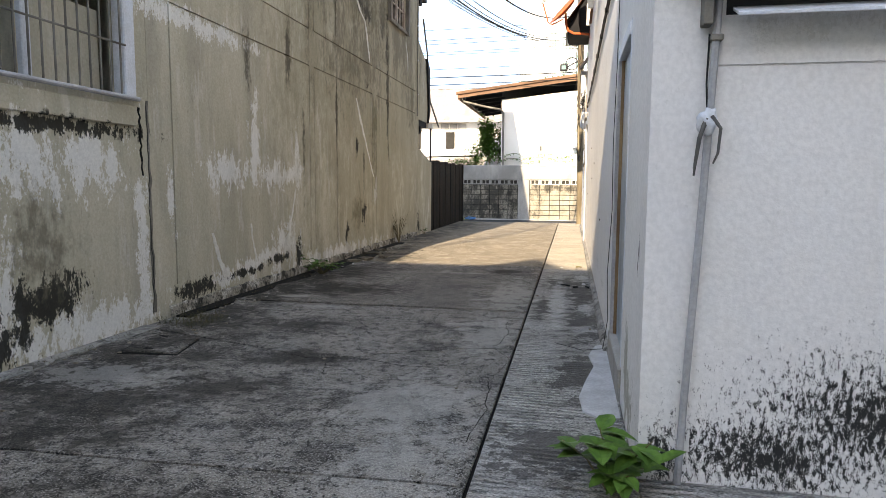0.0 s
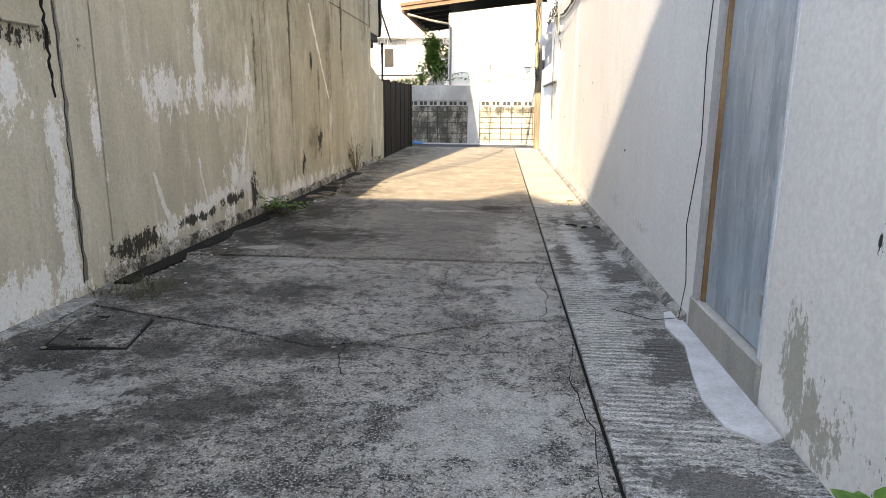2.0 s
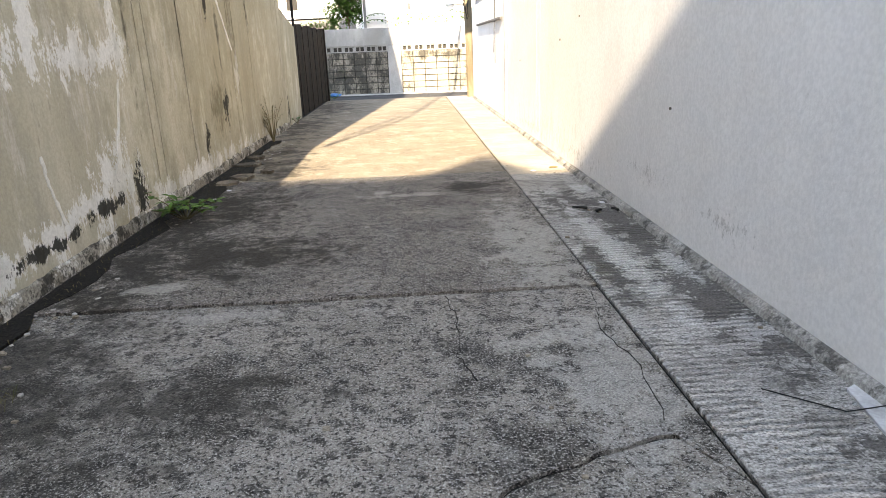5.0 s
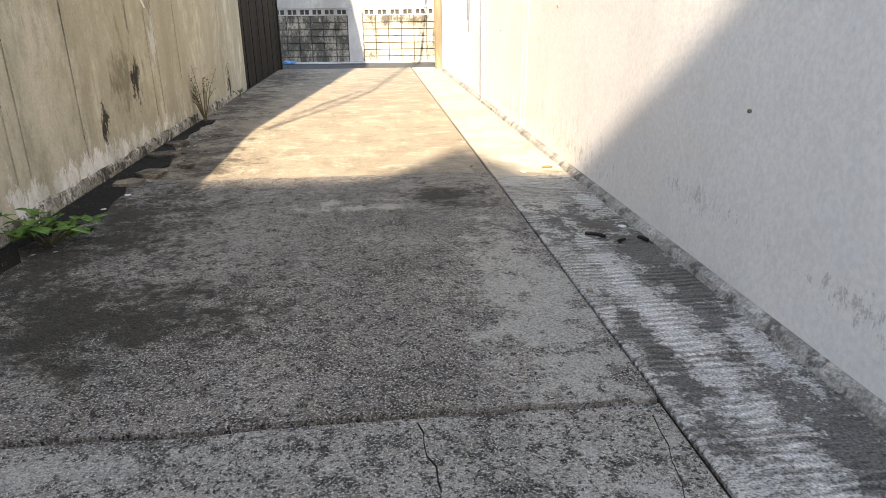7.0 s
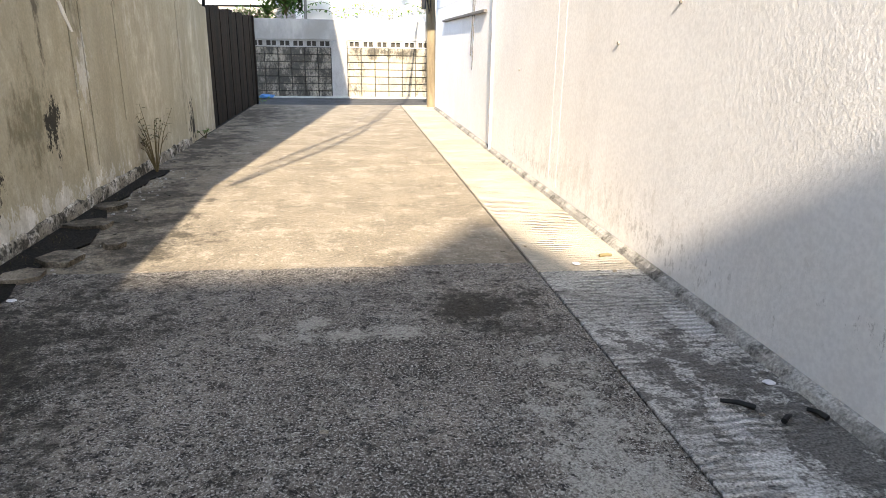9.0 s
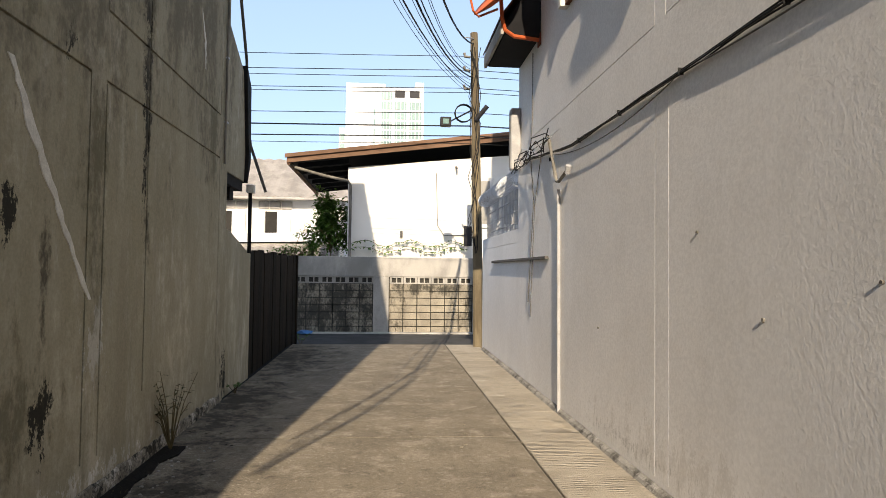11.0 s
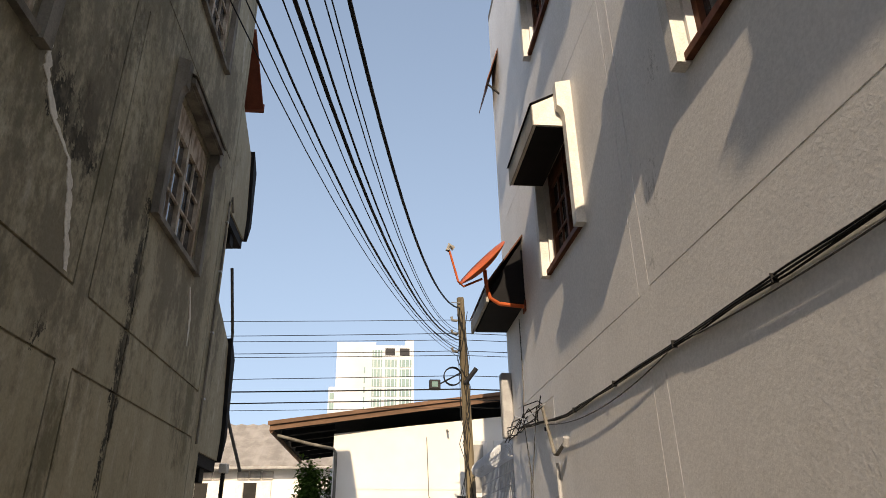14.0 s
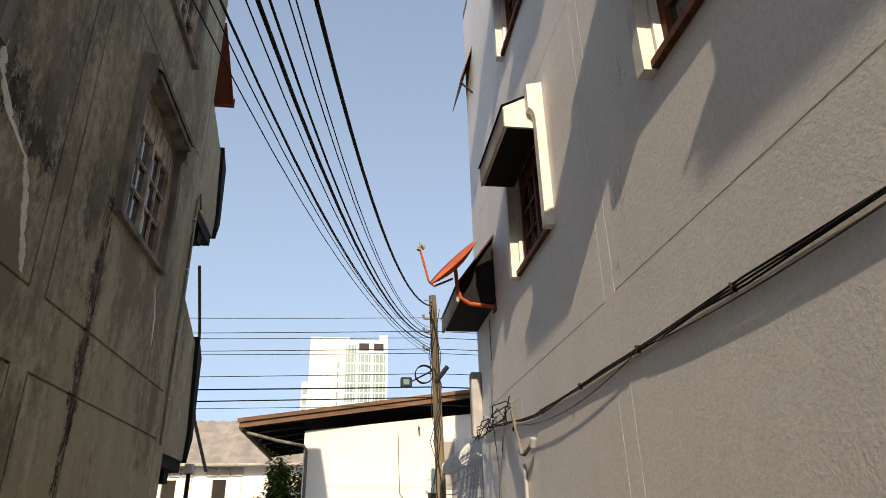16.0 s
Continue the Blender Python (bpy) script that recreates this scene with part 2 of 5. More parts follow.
# dark blobs along the left side hold moss and painted-in shade together
M_FLOOR_FAR = mat("dusty_concrete", (0.25, 0.214, 0.168), 0.93, second=(0.19, 0.162, 0.127), scale=1.6, grain=0.2, bump=0.6, bump_scale=90,
    mottle=(((0.35, 0.308, 0.25), 3.4, 0.51, 0.62, 0.65), ((0.13, 0.11, 0.085), 6, 0.53, 0.62, 0.55), ((0.09, 0.077, 0.06), 38, 0.55, 0.62, 0.6), ((0.5, 0.455, 0.385), 24, 0.56, 0.62, 0.5), ((0.05, 0.045, 0.035), 80, 0.57, 0.61, 0.6)),
    stains_shade=(((0.045, 0.04, 0.032), 0.85, 0.35, 3, [(-3.0, 13, 0, .75, 2.0, .4), (-3.1, 17, 0, .7, 3.0, .4), (-3.0, 21, 0, .9, 3.0, .4), (-2.7, 12.2, 0, .6, .6, .4)]),))
M_STRIP = mat("broomed_concrete", (0.50, 0.485, 0.455), 0.93, second=(0.38, 0.368, 0.345), scale=1.5, grain=0.25, bump=0.8, bump_scale=90, lines=(1, 21, 1.4, 0.24), stretch=(0.6, 1.5, 1),
    mottle=(((0.16, 0.153, 0.143), 3.2, 0.51, 0.6, 0.6), ((0.62, 0.6, 0.57), 5, 0.54, 0.63, 0.55), ((0.07, 0.066, 0.062), 20, 0.53, 0.59, 0.65), ((0.05, 0.047, 0.044), 70, 0.53, 0.58, 0.7)),
    stains_shade=(((0.085, 0.08, 0.073), 0.8, 0.42, 5, [(.56, 9.3, 0, .2, 1.1, .3), (.55, 7.6, 0, .2, .9, .3), (.3, 10.1, 0, .3, .5, .3), (.5, 5.9, 0, .22, .5, .3), (.35, 4.6, 0, .3, .4, .3), (.12, 8.2, 0, .1, .6, .3)]),
            ((0.62, 0.61, 0.59), 0.55, 0.4, 6, [(.28, 8.7, 0, .09, 1.5, .3), (.56, 7.3, 0, .13, .16, .3), (.58, 8.3, 0, .08, .3, .3), (.55, 10.6, 0, .12, .2, .3)])))
# copy of the broomed strip recoloured for its sunlit stretch
M_STRIP_FAR = mat("sun_toned_broomed_concrete", (0.42, 0.372, 0.305), 0.93, second=(0.33, 0.292, 0.24), scale=1.5, grain=0.2, bump=0.7, bump_scale=80, lines=(1, 21, 1.0, 0.06), stretch=(0.7, 1.5, 1),
    mottle=(((0.21, 0.186, 0.15), 4.0, 0.53, 0.66, 0.5), ((0.55, 0.505, 0.43), 5, 0.54, 0.66, 0.6), ((0.14, 0.125, 0.1), 30, 0.56, 0.64, 0.5)))
M_PLINTH = mat("crumbling_dirty_cement", (0.36, 0.335, 0.285), 0.95, second=(0.22, 0.2, 0.165), scale=3, grain=0.2, bump=0.9, bump_scale=50,
    mottle=(((0.62, 0.6, 0.56), 7, 0.52, 0.58, 0.7), ((0.03, 0.028, 0.023), 4.5, 0.5, 0.57, 0.85), ((0.02, 0.019, 0.016), 22, 0.53, 0.58, 0.7)))
M_FILLET = mat("grimy_cement_fillet", (0.34, 0.325, 0.3), 0.93, second=(0.2, 0.19, 0.175), scale=2.5, grain=0.2, bump=0.7, bump_scale=70,
    mottle=(((0.05, 0.047, 0.042), 6, 0.5, 0.6, 0.75), ((0.5, 0.48, 0.45), 9, 0.55, 0.63, 0.5)))
M_CEMENT = mat("fresh_cement_render", (0.50, 0.51, 0.52), 0.9, second=(0.4, 0.4, 0.4), scale=5, bump=0.5)
M_DIRT = mat("dark_joint_dirt", (0.018, 0.016, 0.014), 1.0, scale=8, grain=0.3, bump=0.8)
M_ASPHALT = mat("asphalt", (0.07, 0.07, 0.072), 0.9, second=(0.05, 0.05, 0.05), scale=3, grain=0.2, bump=0.5, bump_scale=120)
M_EARTH = mat("bare_earth", (0.2, 0.17, 0.13), 1.0, scale=0.3, bump=0.4, bump_scale=5)
M_DOOR = mat("worn_grey_blue_door_paint", (0.40, 0.47, 0.53), 0.42, metal=0.0, second=(0.23, 0.29, 0.345), scale=2.2, grain=0.04, bump=0.06, bump_scale=25, stretch=(1, 2.5, 0.5), spec=0.4, mottle=(((0.55, 0.6, 0.64), 2.6, 0.54, 0.6, 0.5), ((0.17, 0.21, 0.25), 5, 0.56, 0.62, 0.5)))
M_RUSTWOOD = mat("weathered_yellow_wood", (0.33, 0.22, 0.12), 0.8, second=(0.2, 0.12, 0.07), scale=6, stretch=(1, 1, 0.2))
M_STEEL = mat("galvanised_steel", (0.5, 0.52, 0.54), 0.4, metal=0.7, scale=6, bump=0.05)
M_WHITEMETAL = mat("white_painted_metal", (0.66, 0.69, 0.74), 0.45, second=(0.58, 0.6, 0.63), scale=5, bump=0.05)
M_PIPE = mat("grey_pvc_pipe", (0.43, 0.43, 0.44), 0.5, scale=4, bump=0.05)
M_BLACK = mat("black_cable", (0.02, 0.02, 0.02), 0.6, scale=5, bump=0.05)
M_CABLEGREY = mat("dusty_grey_cable", (0.13, 0.125, 0.12), 0.7, scale=5)
# indoor shade put into the colour: near-black for anything behind an opening
M_DARKROOM = mat("unlit_room_black", (0.035, 0.033, 0.03), 0.95, scale=2)
M_TRIM = mat("mossy_grey_concrete", (0.235, 0.22, 0.195), 0.92, second=(0.12, 0.11, 0.095), scale=4, bump=0.5, stretch=(1, 1, 0.4))
M_WHITETRIM = mat("white_render_trim", (0.74, 0.72, 0.69), 0.85, second=(0.64, 0.62, 0.59), scale=5, bump=0.3)
# near-black for dark sheets, and for shade painted onto undersides
M_HOOD = mat("black_sheet_and_underside_shade", (0.016, 0.016, 0.018), 0.8, scale=5)
M_BROWN = mat("red_brown_wood", (0.16, 0.06, 0.035), 0.6, second=(0.09, 0.035, 0.02), scale=6, stretch=(1, 1, 0.3))
M_PALEWOOD = mat("peeling_white_wood", (0.52, 0.46, 0.39), 0.8, second=(0.22, 0.17, 0.13), scale=9, stretch=(1, 1, 0.4))
# the two left blobs paint the shadow lying on the panel left of x = -1.7
M_BLOCK = mat("concrete_block", (0.33, 0.295, 0.235), 0.95, second=(0.23, 0.205, 0.165), scale=2.2, grain=0.12, bump=0.6, bump_scale=50, each=0.25,
    stains_shade=(((0.035, 0.034, 0.03), 0.85, 0.3, 3.4, [(-2.8, 27.3, .6, 2.0, .9, 2.0), (-3.3, 27.3, .4, 1.5, .9, 1.5), (1.1, 27.3, .6, .45, .5, 1.2), (-.2, 27.3, 1.15, 1.3, .5, .2)]),))
M_MORTAR = mat("dark_mortar", (0.06, 0.057, 0.05), 0.95, scale=5)
M_WALLGREY = mat("weathered_grey_render", (0.42, 0.40, 0.37), 0.92, second=(0.27, 0.26, 0.24), scale=1.6, bump=0.4, stretch=(1, 1, 0.5))
M_HOUSE = mat("white_house_paint", (0.80, 0.775, 0.72), 0.85, second=(0.75, 0.72, 0.66), scale=0.8, grain=0.02, bump=0.15)
M_ROOFTIMBER = mat("brown_fascia_timber", (0.20, 0.115, 0.075), 0.75, second=(0.12, 0.07, 0.045), scale=3, stretch=(0.3, 1, 1))
M_ROOF = mat("grey_fibre_cement_roof", (0.30, 0.275, 0.25), 0.9, second=(0.22, 0.2, 0.18), scale=1.5)
M_FENCE = mat("black_weathered_panel", (0.008, 0.007, 0.006), 0.95, second=(0.022, 0.016, 0.012), scale=2.2, stretch=(1, 3, 0.25), bump=0.4)
M_POLE = mat("weathered_wooden_pole", (0.22, 0.18, 0.12), 0.9, second=(0.11, 0.088, 0.06), scale=3, stretch=(1, 1, 0.15), bump=0.5)
M_ORANGE = mat("orange_painted_dish", (0.55, 0.12, 0.045), 0.45, second=(0.45, 0.1, 0.04), scale=4, bump=0.05)
M_RED = mat("rusty_red_roof_sheet", (0.22, 0.07, 0.045), 0.8, scale=4)
M_TOWER = mat("white_tower_cladding", (0.6, 0.61, 0.61), 0.7, scale=0.05, grain=0.02, bump=0.0)
M_TOWERGLASS = mat("green_tinted_window", (0.16, 0.27, 0.26), 0.2, scale=0.1, bump=0.0, spec=0.6)
M_LEAF = mat("leaf_green", (0.085, 0.17, 0.03), 0.55, second=(0.045, 0.10, 0.018), scale=14, bump=0.1)
M_DRYLEAF = mat("dry_grass", (0.11, 0.095, 0.05), 0.8, second=(0.045, 0.05, 0.022), scale=10)
M_STEM = mat("plant_stem", (0.16, 0.13, 0.07), 0.8, scale=8)
M_PAPER = mat("white_litter", (0.7, 0.7, 0.7), 0.7, scale=9)
M_BLUE = mat("blue_plastic", (0.07, 0.2, 0.42), 0.5, scale=9)
M_LAMPBLACK = mat("black_lamp_housing", (0.03, 0.03, 0.033), 0.5, scale=9)
M_GLASS = bpy.data.materials.new("dark_window_glass")
M_GLASS.use_nodes = True
gb = M_GLASS.node_tree.nodes["Principled BSDF"]
gb.inputs["Base Color"].default_value = (0.05, 0.06, 0.07, 1)
gb.inputs["Roughness"].default_value = 0.04
gb.inputs["Specular IOR Level"].default_value = 1.0
gb.inputs["IOR"].default_value = 1.8


# ---- building tools ----
def thing(name, at, label, category, group=""):
    ob = new(name)
    ob.location = at
    ob.empty_display_size = 0.1
    return tagged(ob, label, category, group)


def inv(parent):
    return Matrix.Translation(parent.location).inverted() if parent else Matrix()


def part(name, bm, material, parent=None, label="", smooth=False):
    me = bpy.data.meshes.new(name)
    bmesh.ops.recalc_face_normals(bm, faces=bm.faces)
    bm.to_mesh(me)
    bm.free()
    me.materials.append(material)
    if smooth:
        for p in me.polygons:
            p.use_smooth = True
    ob = new(name, me)
    if parent:
        ob.parent = parent
        ob.matrix_parent_inverse = inv(parent)
    return tagged(ob, label)


def structure(name, bm, material, label):
    ob = part(name, bm, material)
    return tagged(ob, label, name.split("_")[0], kind="structure")


def box(bm, x0, y0, z0, x1, y1, z1, bevel=0.0):
    r = bmesh.ops.create_cube(bm, size=1)
    bmesh.ops.scale(bm, vec=(x1 - x0, y1 - y0, z1 - z0), verts=r["verts"])
    bmesh.ops.translate(bm, vec=((x0 + x1) / 2, (y0 + y1) / 2, (z0 + z1) / 2), verts=r["verts"])
    if bevel:
        ed = list({e for v in r["verts"] for e in v.link_edges})
        bmesh.ops.bevel(bm, geom=ed, offset=bevel, segments=1, affect="EDGES")
    return bm


def B(*a):
    return box(bmesh.new(), *a)


def prism(bm, pts, way):
    """A flat polygon pushed along way."""
    lo = [bm.verts.new(p) for p in pts]
    hi = [bm.verts.new(Vector(p) + Vector(way)) for p in pts]
    n = len(pts)
    bm.faces.new(lo)
    bm.faces.new(hi[::-1])
    for i in range(n):
        bm.faces.new((lo[i], lo[(i + 1) % n], hi[(i + 1) % n], hi[i]))
    return bm


def tube(bm, pts, r, sides=6, r2=None):
    """A swept round bar along points, tapering to r2."""
    pts = [Vector(p) for p in pts]
    rings = []
    for i, p in enumerate(pts):
        d = (pts[min(i + 1, len(pts) - 1)] - pts[max(i - 1, 0)]).normalized()
        a = d.cross(Vector((0.13, 0.31, 0.94))).normalized()
        b = d.cross(a)
        rr = r if r2 is None else r + (r2 - r) * i / (len(pts) - 1)
        rings.append([bm.verts.new(p + rr * (math.cos(k * 2 * math.pi / sides) * a + math.sin(k * 2 * math.pi / sides) * b)) for k in range(sides)])
    for q, s in zip(rings, rings[1:]):
        for k in range(sides):
            bm.faces.new((q[k], q[(k + 1) % sides], s[(k + 1) % sides], s[k]))
    bm.faces.new(rings[0][::-1])
    bm.faces.new(rings[-1])
    return bm


def T(pts, r, sides=6, r2=None):
    return tube(bmesh.new(), pts, r, sides, r2)


def sag(a, b, drop, n=14):
    a, b = Vector(a), Vector(b)
    return [a.lerp(b, i / n) - Vector((0, 0, drop * 4 * (i / n) * (1 - i / n))) for i in range(n + 1)]


def wall_grid(face, back, u0, u1, z0, z1, openings=(), grooves=(), depth=0.012, axis="x"):
    """A wall between two planes with rectangular openings through it and shallow grooves in its face; u runs along it."""
    us = sorted({u0, u1, *(v for r in (*openings, *grooves) for v in r[:2] if u0 < v < u1)})
    zs = sorted({z0, z1, *(v for r in (*openings, *grooves) for v in r[2:] if z0 < v < z1)})
    bm = bmesh.new()

    def inside(i, j, rects):
        u, z = (us[i] + us[i + 1]) / 2, (zs[j] + zs[j + 1]) / 2
        return any(r[0] < u < r[1] and r[2] < z < r[3] for r in rects)

    def at(d, u, z):
        return (d, u, z) if axis == "x" else (u, d, z)
    sign = 1 if back > face else -1
    nu, nz = len(us) - 1, len(zs) - 1
    front = [[None if inside(i, j, openings) else face + sign * depth * inside(i, j, grooves) for j in range(nz)] for i in range(nu)]

    def quad(*p):
        bm.faces.new([bm.verts.new(q) for q in p])
    for i in range(nu):
        for j in range(nz):
            f = front[i][j]
            if f is None:
                continue
            a, b, c, d = us[i], us[i + 1], zs[j], zs[j + 1]
            quad(at(f, a, c), at(f, b, c), at(f, b, d), at(f, a, d))
            quad(at(back, a, c), at(back, a, d), at(back, b, d), at(back, b, c))
            for di, dj, p, q in ((-1, 0, (a, c), (a, d)), (1, 0, (b, c), (b, d)), (0, -1, (a, c), (b, c)), (0, 1, (a, d), (b, d))):
                k, l = i + di, j + dj
                g = front[k][l] if 0 <= k < nu and 0 <= l < nz else None
                end = back if g is None else g
                if (end - f) * sign > 1e-6:
                    quad(at(f, *p), at(f, *q), at(end, *q), at(end, *p))
    bmesh.ops.remove_doubles(bm, verts=bm.verts, dist=0.0004)
    return bm


def ribbon(pts, widths, face, thick, normal):
    """A ragged flat strip on the wall plane x = face, along (y, z) points."""
    bm = bmesh.new()
    rnd = random.Random(len(pts) * 7 + int(pts[0][0] * 100))
    fine = []
    for (a, wa), (b, wb) in zip(zip(pts, widths), zip(pts[1:], widths[1:])):
        for k in range(8):
            s = k / 8
            fine.append((a[0] + (b[0] - a[0]) * s + rnd.uniform(-.012, .012), a[1] + (b[1] - a[1]) * s, (wa + (wb - wa) * s) * rnd.uniform(.6, 1.3)))
    rows = [[bm.verts.new((face + normal * thick * e, y + sgn * w / 2 * (1 if e else 1.1), z)) for sgn, e in ((-1, 0), (-1, 1), (1, 1), (1, 0))] for y, z, w in fine]
    for q, s in zip(rows, rows[1:]):
        for k in range(3):
            bm.faces.new((q[k], q[k + 1], s[k + 1], s[k]))
    return bm


# ---- large structure ----
g = bmesh.new()
box(g, -900, -900, -0.6, 900, 900, -0.22)
structure("ground", g, M_EARTH, "bare earth ground under the whole neighbourhood")
structure("road", B(-60, 23.35, -0.2, 60, 27.3, -0.14), M_ASPHALT, "dark asphalt lane crossing the end of the alley")
structure("ground_alley_bed", B(LX - 0.2, -8, -0.2, RX + 8, 23.3, -0.022), M_DIRT, "dark earth showing in the joints between slabs")

# left building, three storeys
BL_TOP = 10.7
L_OPEN = [(4.2, 6.5, 1.98, 3.1), (14.62, 15.9, 4.62, 6.0), (10.95, 12.25, 4.62, 6.0), (14.62, 15.9, 7.4, 8.8), (10.95, 12.25, 7.4, 8.8)]
GW = 0.022
L_GROOVE = []
for a, b in ((7.1, 10.42), (10.6, 13.43), (13.68, 16.84)):
    for z in (2.935, 3.45):
        L_GROOVE.append((a, b, z, z + GW))
    for y in (a, b):
        L_GROOVE += [(y - GW / 2, y + GW / 2, 0.3, 2.935), (y - GW / 2, y + GW / 2, 3.466, 6.1)]
    L_GROOVE += [(a, b, 6.55, 6.55 + GW), (a, b, 9.4, 9.4 + GW)]
L_GROOVE += [(11.505, 11.53, 0.4, 4.5), (14.495, 14.52, 0.6, 4.5), (17.08, 17.1, 2.9, 10.5)]
wl = structure("wall_left", wall_grid(LX, LX - 0.18, 6.752, 17.2, -0.2, BL_TOP, L_OPEN[1:], L_GROOVE, depth=.022), M_PLASTER, "aged beige plaster wall with peeling patches, black mould and panel grooves")
structure("wall_left_low", wall_grid(LX, LX - 0.18, -1.0, 6.748, -0.2, 4.2, L_OPEN[:1], ()), M_PLASTER, "beige plaster wall of a low house with a barred opening")
structure("roof_left_low", B(LX - 8, -1.0, 4.204, LX, 6.748, 4.32), M_TRIM, "flat concrete roof of the low house")
structure("wall_left_gable", B(LX - 8, 6.752, -0.2, LX - 0.19, 6.9, BL_TOP), M_PLASTER, "near end wall of the tall plastered building")
structure("wall_left_end", B(LX - 8, 17.02, -0.2, LX - 0.19, 17.2, BL_TOP), M_PLASTER, "street front of the left building")
structure("wall_left_back", B(LX - 8, -1.0, -0.2, LX - 0.19, -0.82, 4.2), M_PLASTER, "rear wall of the left building")
structure("roof_left", B(LX - 8, 6.752, BL_TOP + 0.004, LX, 17.2, BL_TOP + 0.15), M_TRIM, "flat concrete roof slab of the left building")
plinth = bmesh.new()
rows = []
for i in range(130):
    y = 6.95 + i * .078
    n1, n2 = noise.noise(Vector((y * 2.1, 3, 0))), noise.noise(Vector((y * 6.3, 9, 1)))
    wide, high = .012 + .01 * n1 + .008 * n2, .1 + .04 * n1 + .035 * n2
    rows.append([plinth.verts.new(q) for q in ((LX + .003, y, -.2), (LX + .012 + wide, y, -.2), (LX + .006 + wide, y, high * .6), (LX + .006 + wide * .55, y, high), (LX + .003, y, high + .015))])
for q, r in zip(rows, rows[1:]):
    for k in range(4):
        plinth.faces.new((q[k], q[k + 1], r[k + 1], r[k]))
structure("wall_left_plinth", plinth, M_PLINTH, "low rough crumbling cement plinth along the plaster wall")
structure("wall_left_sill_band", B(LX + 0.003, 3.0, 1.76, LX + 0.03, 6.55, 1.93, 0.008), M_PLASTER, "plaster band below the barred window")
# floors and partitions added indoors, coloured black as if unlit
for z in (3.0, 6.25, 9.3):
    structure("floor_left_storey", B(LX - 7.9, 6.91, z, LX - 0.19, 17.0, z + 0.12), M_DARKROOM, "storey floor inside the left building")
structure("wall_left_room", B(LX - 2.0, 6.91, 0, LX - 1.9, 17.0, BL_TOP - .1), M_DARKROOM, "added near-black partition for the unlit rooms behind the windows")

structure("wall_left_low_room", B(LX - 2.0, -0.8, 0, LX - 1.9, 6.74, 4.19), M_DARKROOM, "added near-black partition for the unlit low house")

# balconies at the street end of the left building
for z0, z1 in ((2.84, 4.35), (5.98, 7.35)):
    b = thing("balcony", (LX - 1, 17.6, z0), "grey concrete balcony with a near-black tapering front", "balcony", "balconies on the left building")
    s = prism(bmesh.new(), [(LX, 17.202, z0), (LX, 18.15, z0), (LX, 18.22, z0 + .5), (LX, 18.0, z1), (LX, 17.202, z1 + .35)], (-0.12, 0, 0))
    part("side_panel", s, M_PLASTER, b)
    f = prism(bmesh.new(), [(LX + .05, 18.16, z0 - .02), (LX + .05, 18.34, z0 + .3), (LX + .05, 18.28, z1 - .15), (LX + .05, 18.0, z1 + .08), (LX + .05, 18.02, z1 - .1), (LX + .05, 18.2, z0 + .4)], (-4, 0, 0))
    part("front_panel", f, M_HOOD, b, "near-black front")
    # slab and beam coloured near-black for the shade below the balcony
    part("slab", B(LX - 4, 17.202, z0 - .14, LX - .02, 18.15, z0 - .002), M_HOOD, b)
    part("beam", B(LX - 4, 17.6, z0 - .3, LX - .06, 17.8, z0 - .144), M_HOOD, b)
e = thing("eave", (LX, 17.5, 8.5), "rusty red metal eave on the balcony front", "eave")
part("sheet", prism(bmesh.new(), [(LX + .03, 17.202, 9.1), (LX + .03, 18.3, 8.45), (LX + .03, 18.3, 8.5), (LX + .03, 17.202, 9.16)], (-4, 0, 0)), M_RED, e)
part("fascia", B(LX - 3.9, 18.3, 8.4, LX + .04, 18.33, 8.56), M_RED, e)

# right building
R_OPEN = [(5.455, 6.42, 0.0, 2.2), (14.8, 16.05, 4.74, 6.1), (10.9, 12.3, 4.74, 6.1), (14.8, 16.05, 8.0, 9.4), (10.9, 12.3, 8.0, 9.4), (7.0, 8.4, 4.74, 6.1), (7.0, 8.4, 8.0, 9.4)]
R_GROOVE = [(4.7, 13.5, 3.548, 3.562), (13.7, 18.3, 3.528, 3.542), (13.488, 13.502, 3.562, 6.6), (13.695, 13.705, 3.54, 6.6), (13.44, 13.45, 0.1, 2.9), (13.68, 13.69, 0.1, 2.95),
            (4.7, 13.5, 6.6, 6.61), (13.7, 18.3, 6.6, 6.61), (16.44, 16.45, 2.75, 3.34), (16.45, 17.3, 3.33, 3.34)]
BR_TOP = 11.2
structure("wall_right", wall_grid(RX, RX + 0.18, 4.37, 18.9, -0.2, BR_TOP, R_OPEN, R_GROOVE, depth=.007), M_RIGHT, "pale grey rendered wall with fine panel lines and splashed dirt")
F_OPEN = [(1.0, 3.4, 1.98, 3.4)]
F_GROOVE = [(0.93, 5.0, 1.775, 1.783)]
structure("wall_right_front", wall_grid(4.37, 4.55, RX + 0.18, 9.0, -0.2, BR_TOP, F_OPEN, F_GROOVE, axis="y"), M_RIGHT, "pale grey wall with black mould at its foot")
structure("wall_right_street", B(RX + .181, 18.72, -0.2, 9, 18.9, BR_TOP), M_RIGHT, "street front of the right building")
# added partition and floors, their black standing for unlit rooms
structure("wall_right_room", B(RX + 1.6, 4.6, -.2, RX + 1.7, 18.7, BR_TOP - .1), M_DARKROOM, "added near-black partition for the unlit right building")
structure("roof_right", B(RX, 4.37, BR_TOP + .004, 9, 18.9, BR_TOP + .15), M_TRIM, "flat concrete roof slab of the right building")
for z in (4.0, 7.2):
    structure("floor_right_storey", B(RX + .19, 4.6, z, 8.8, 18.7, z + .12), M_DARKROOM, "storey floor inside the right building")
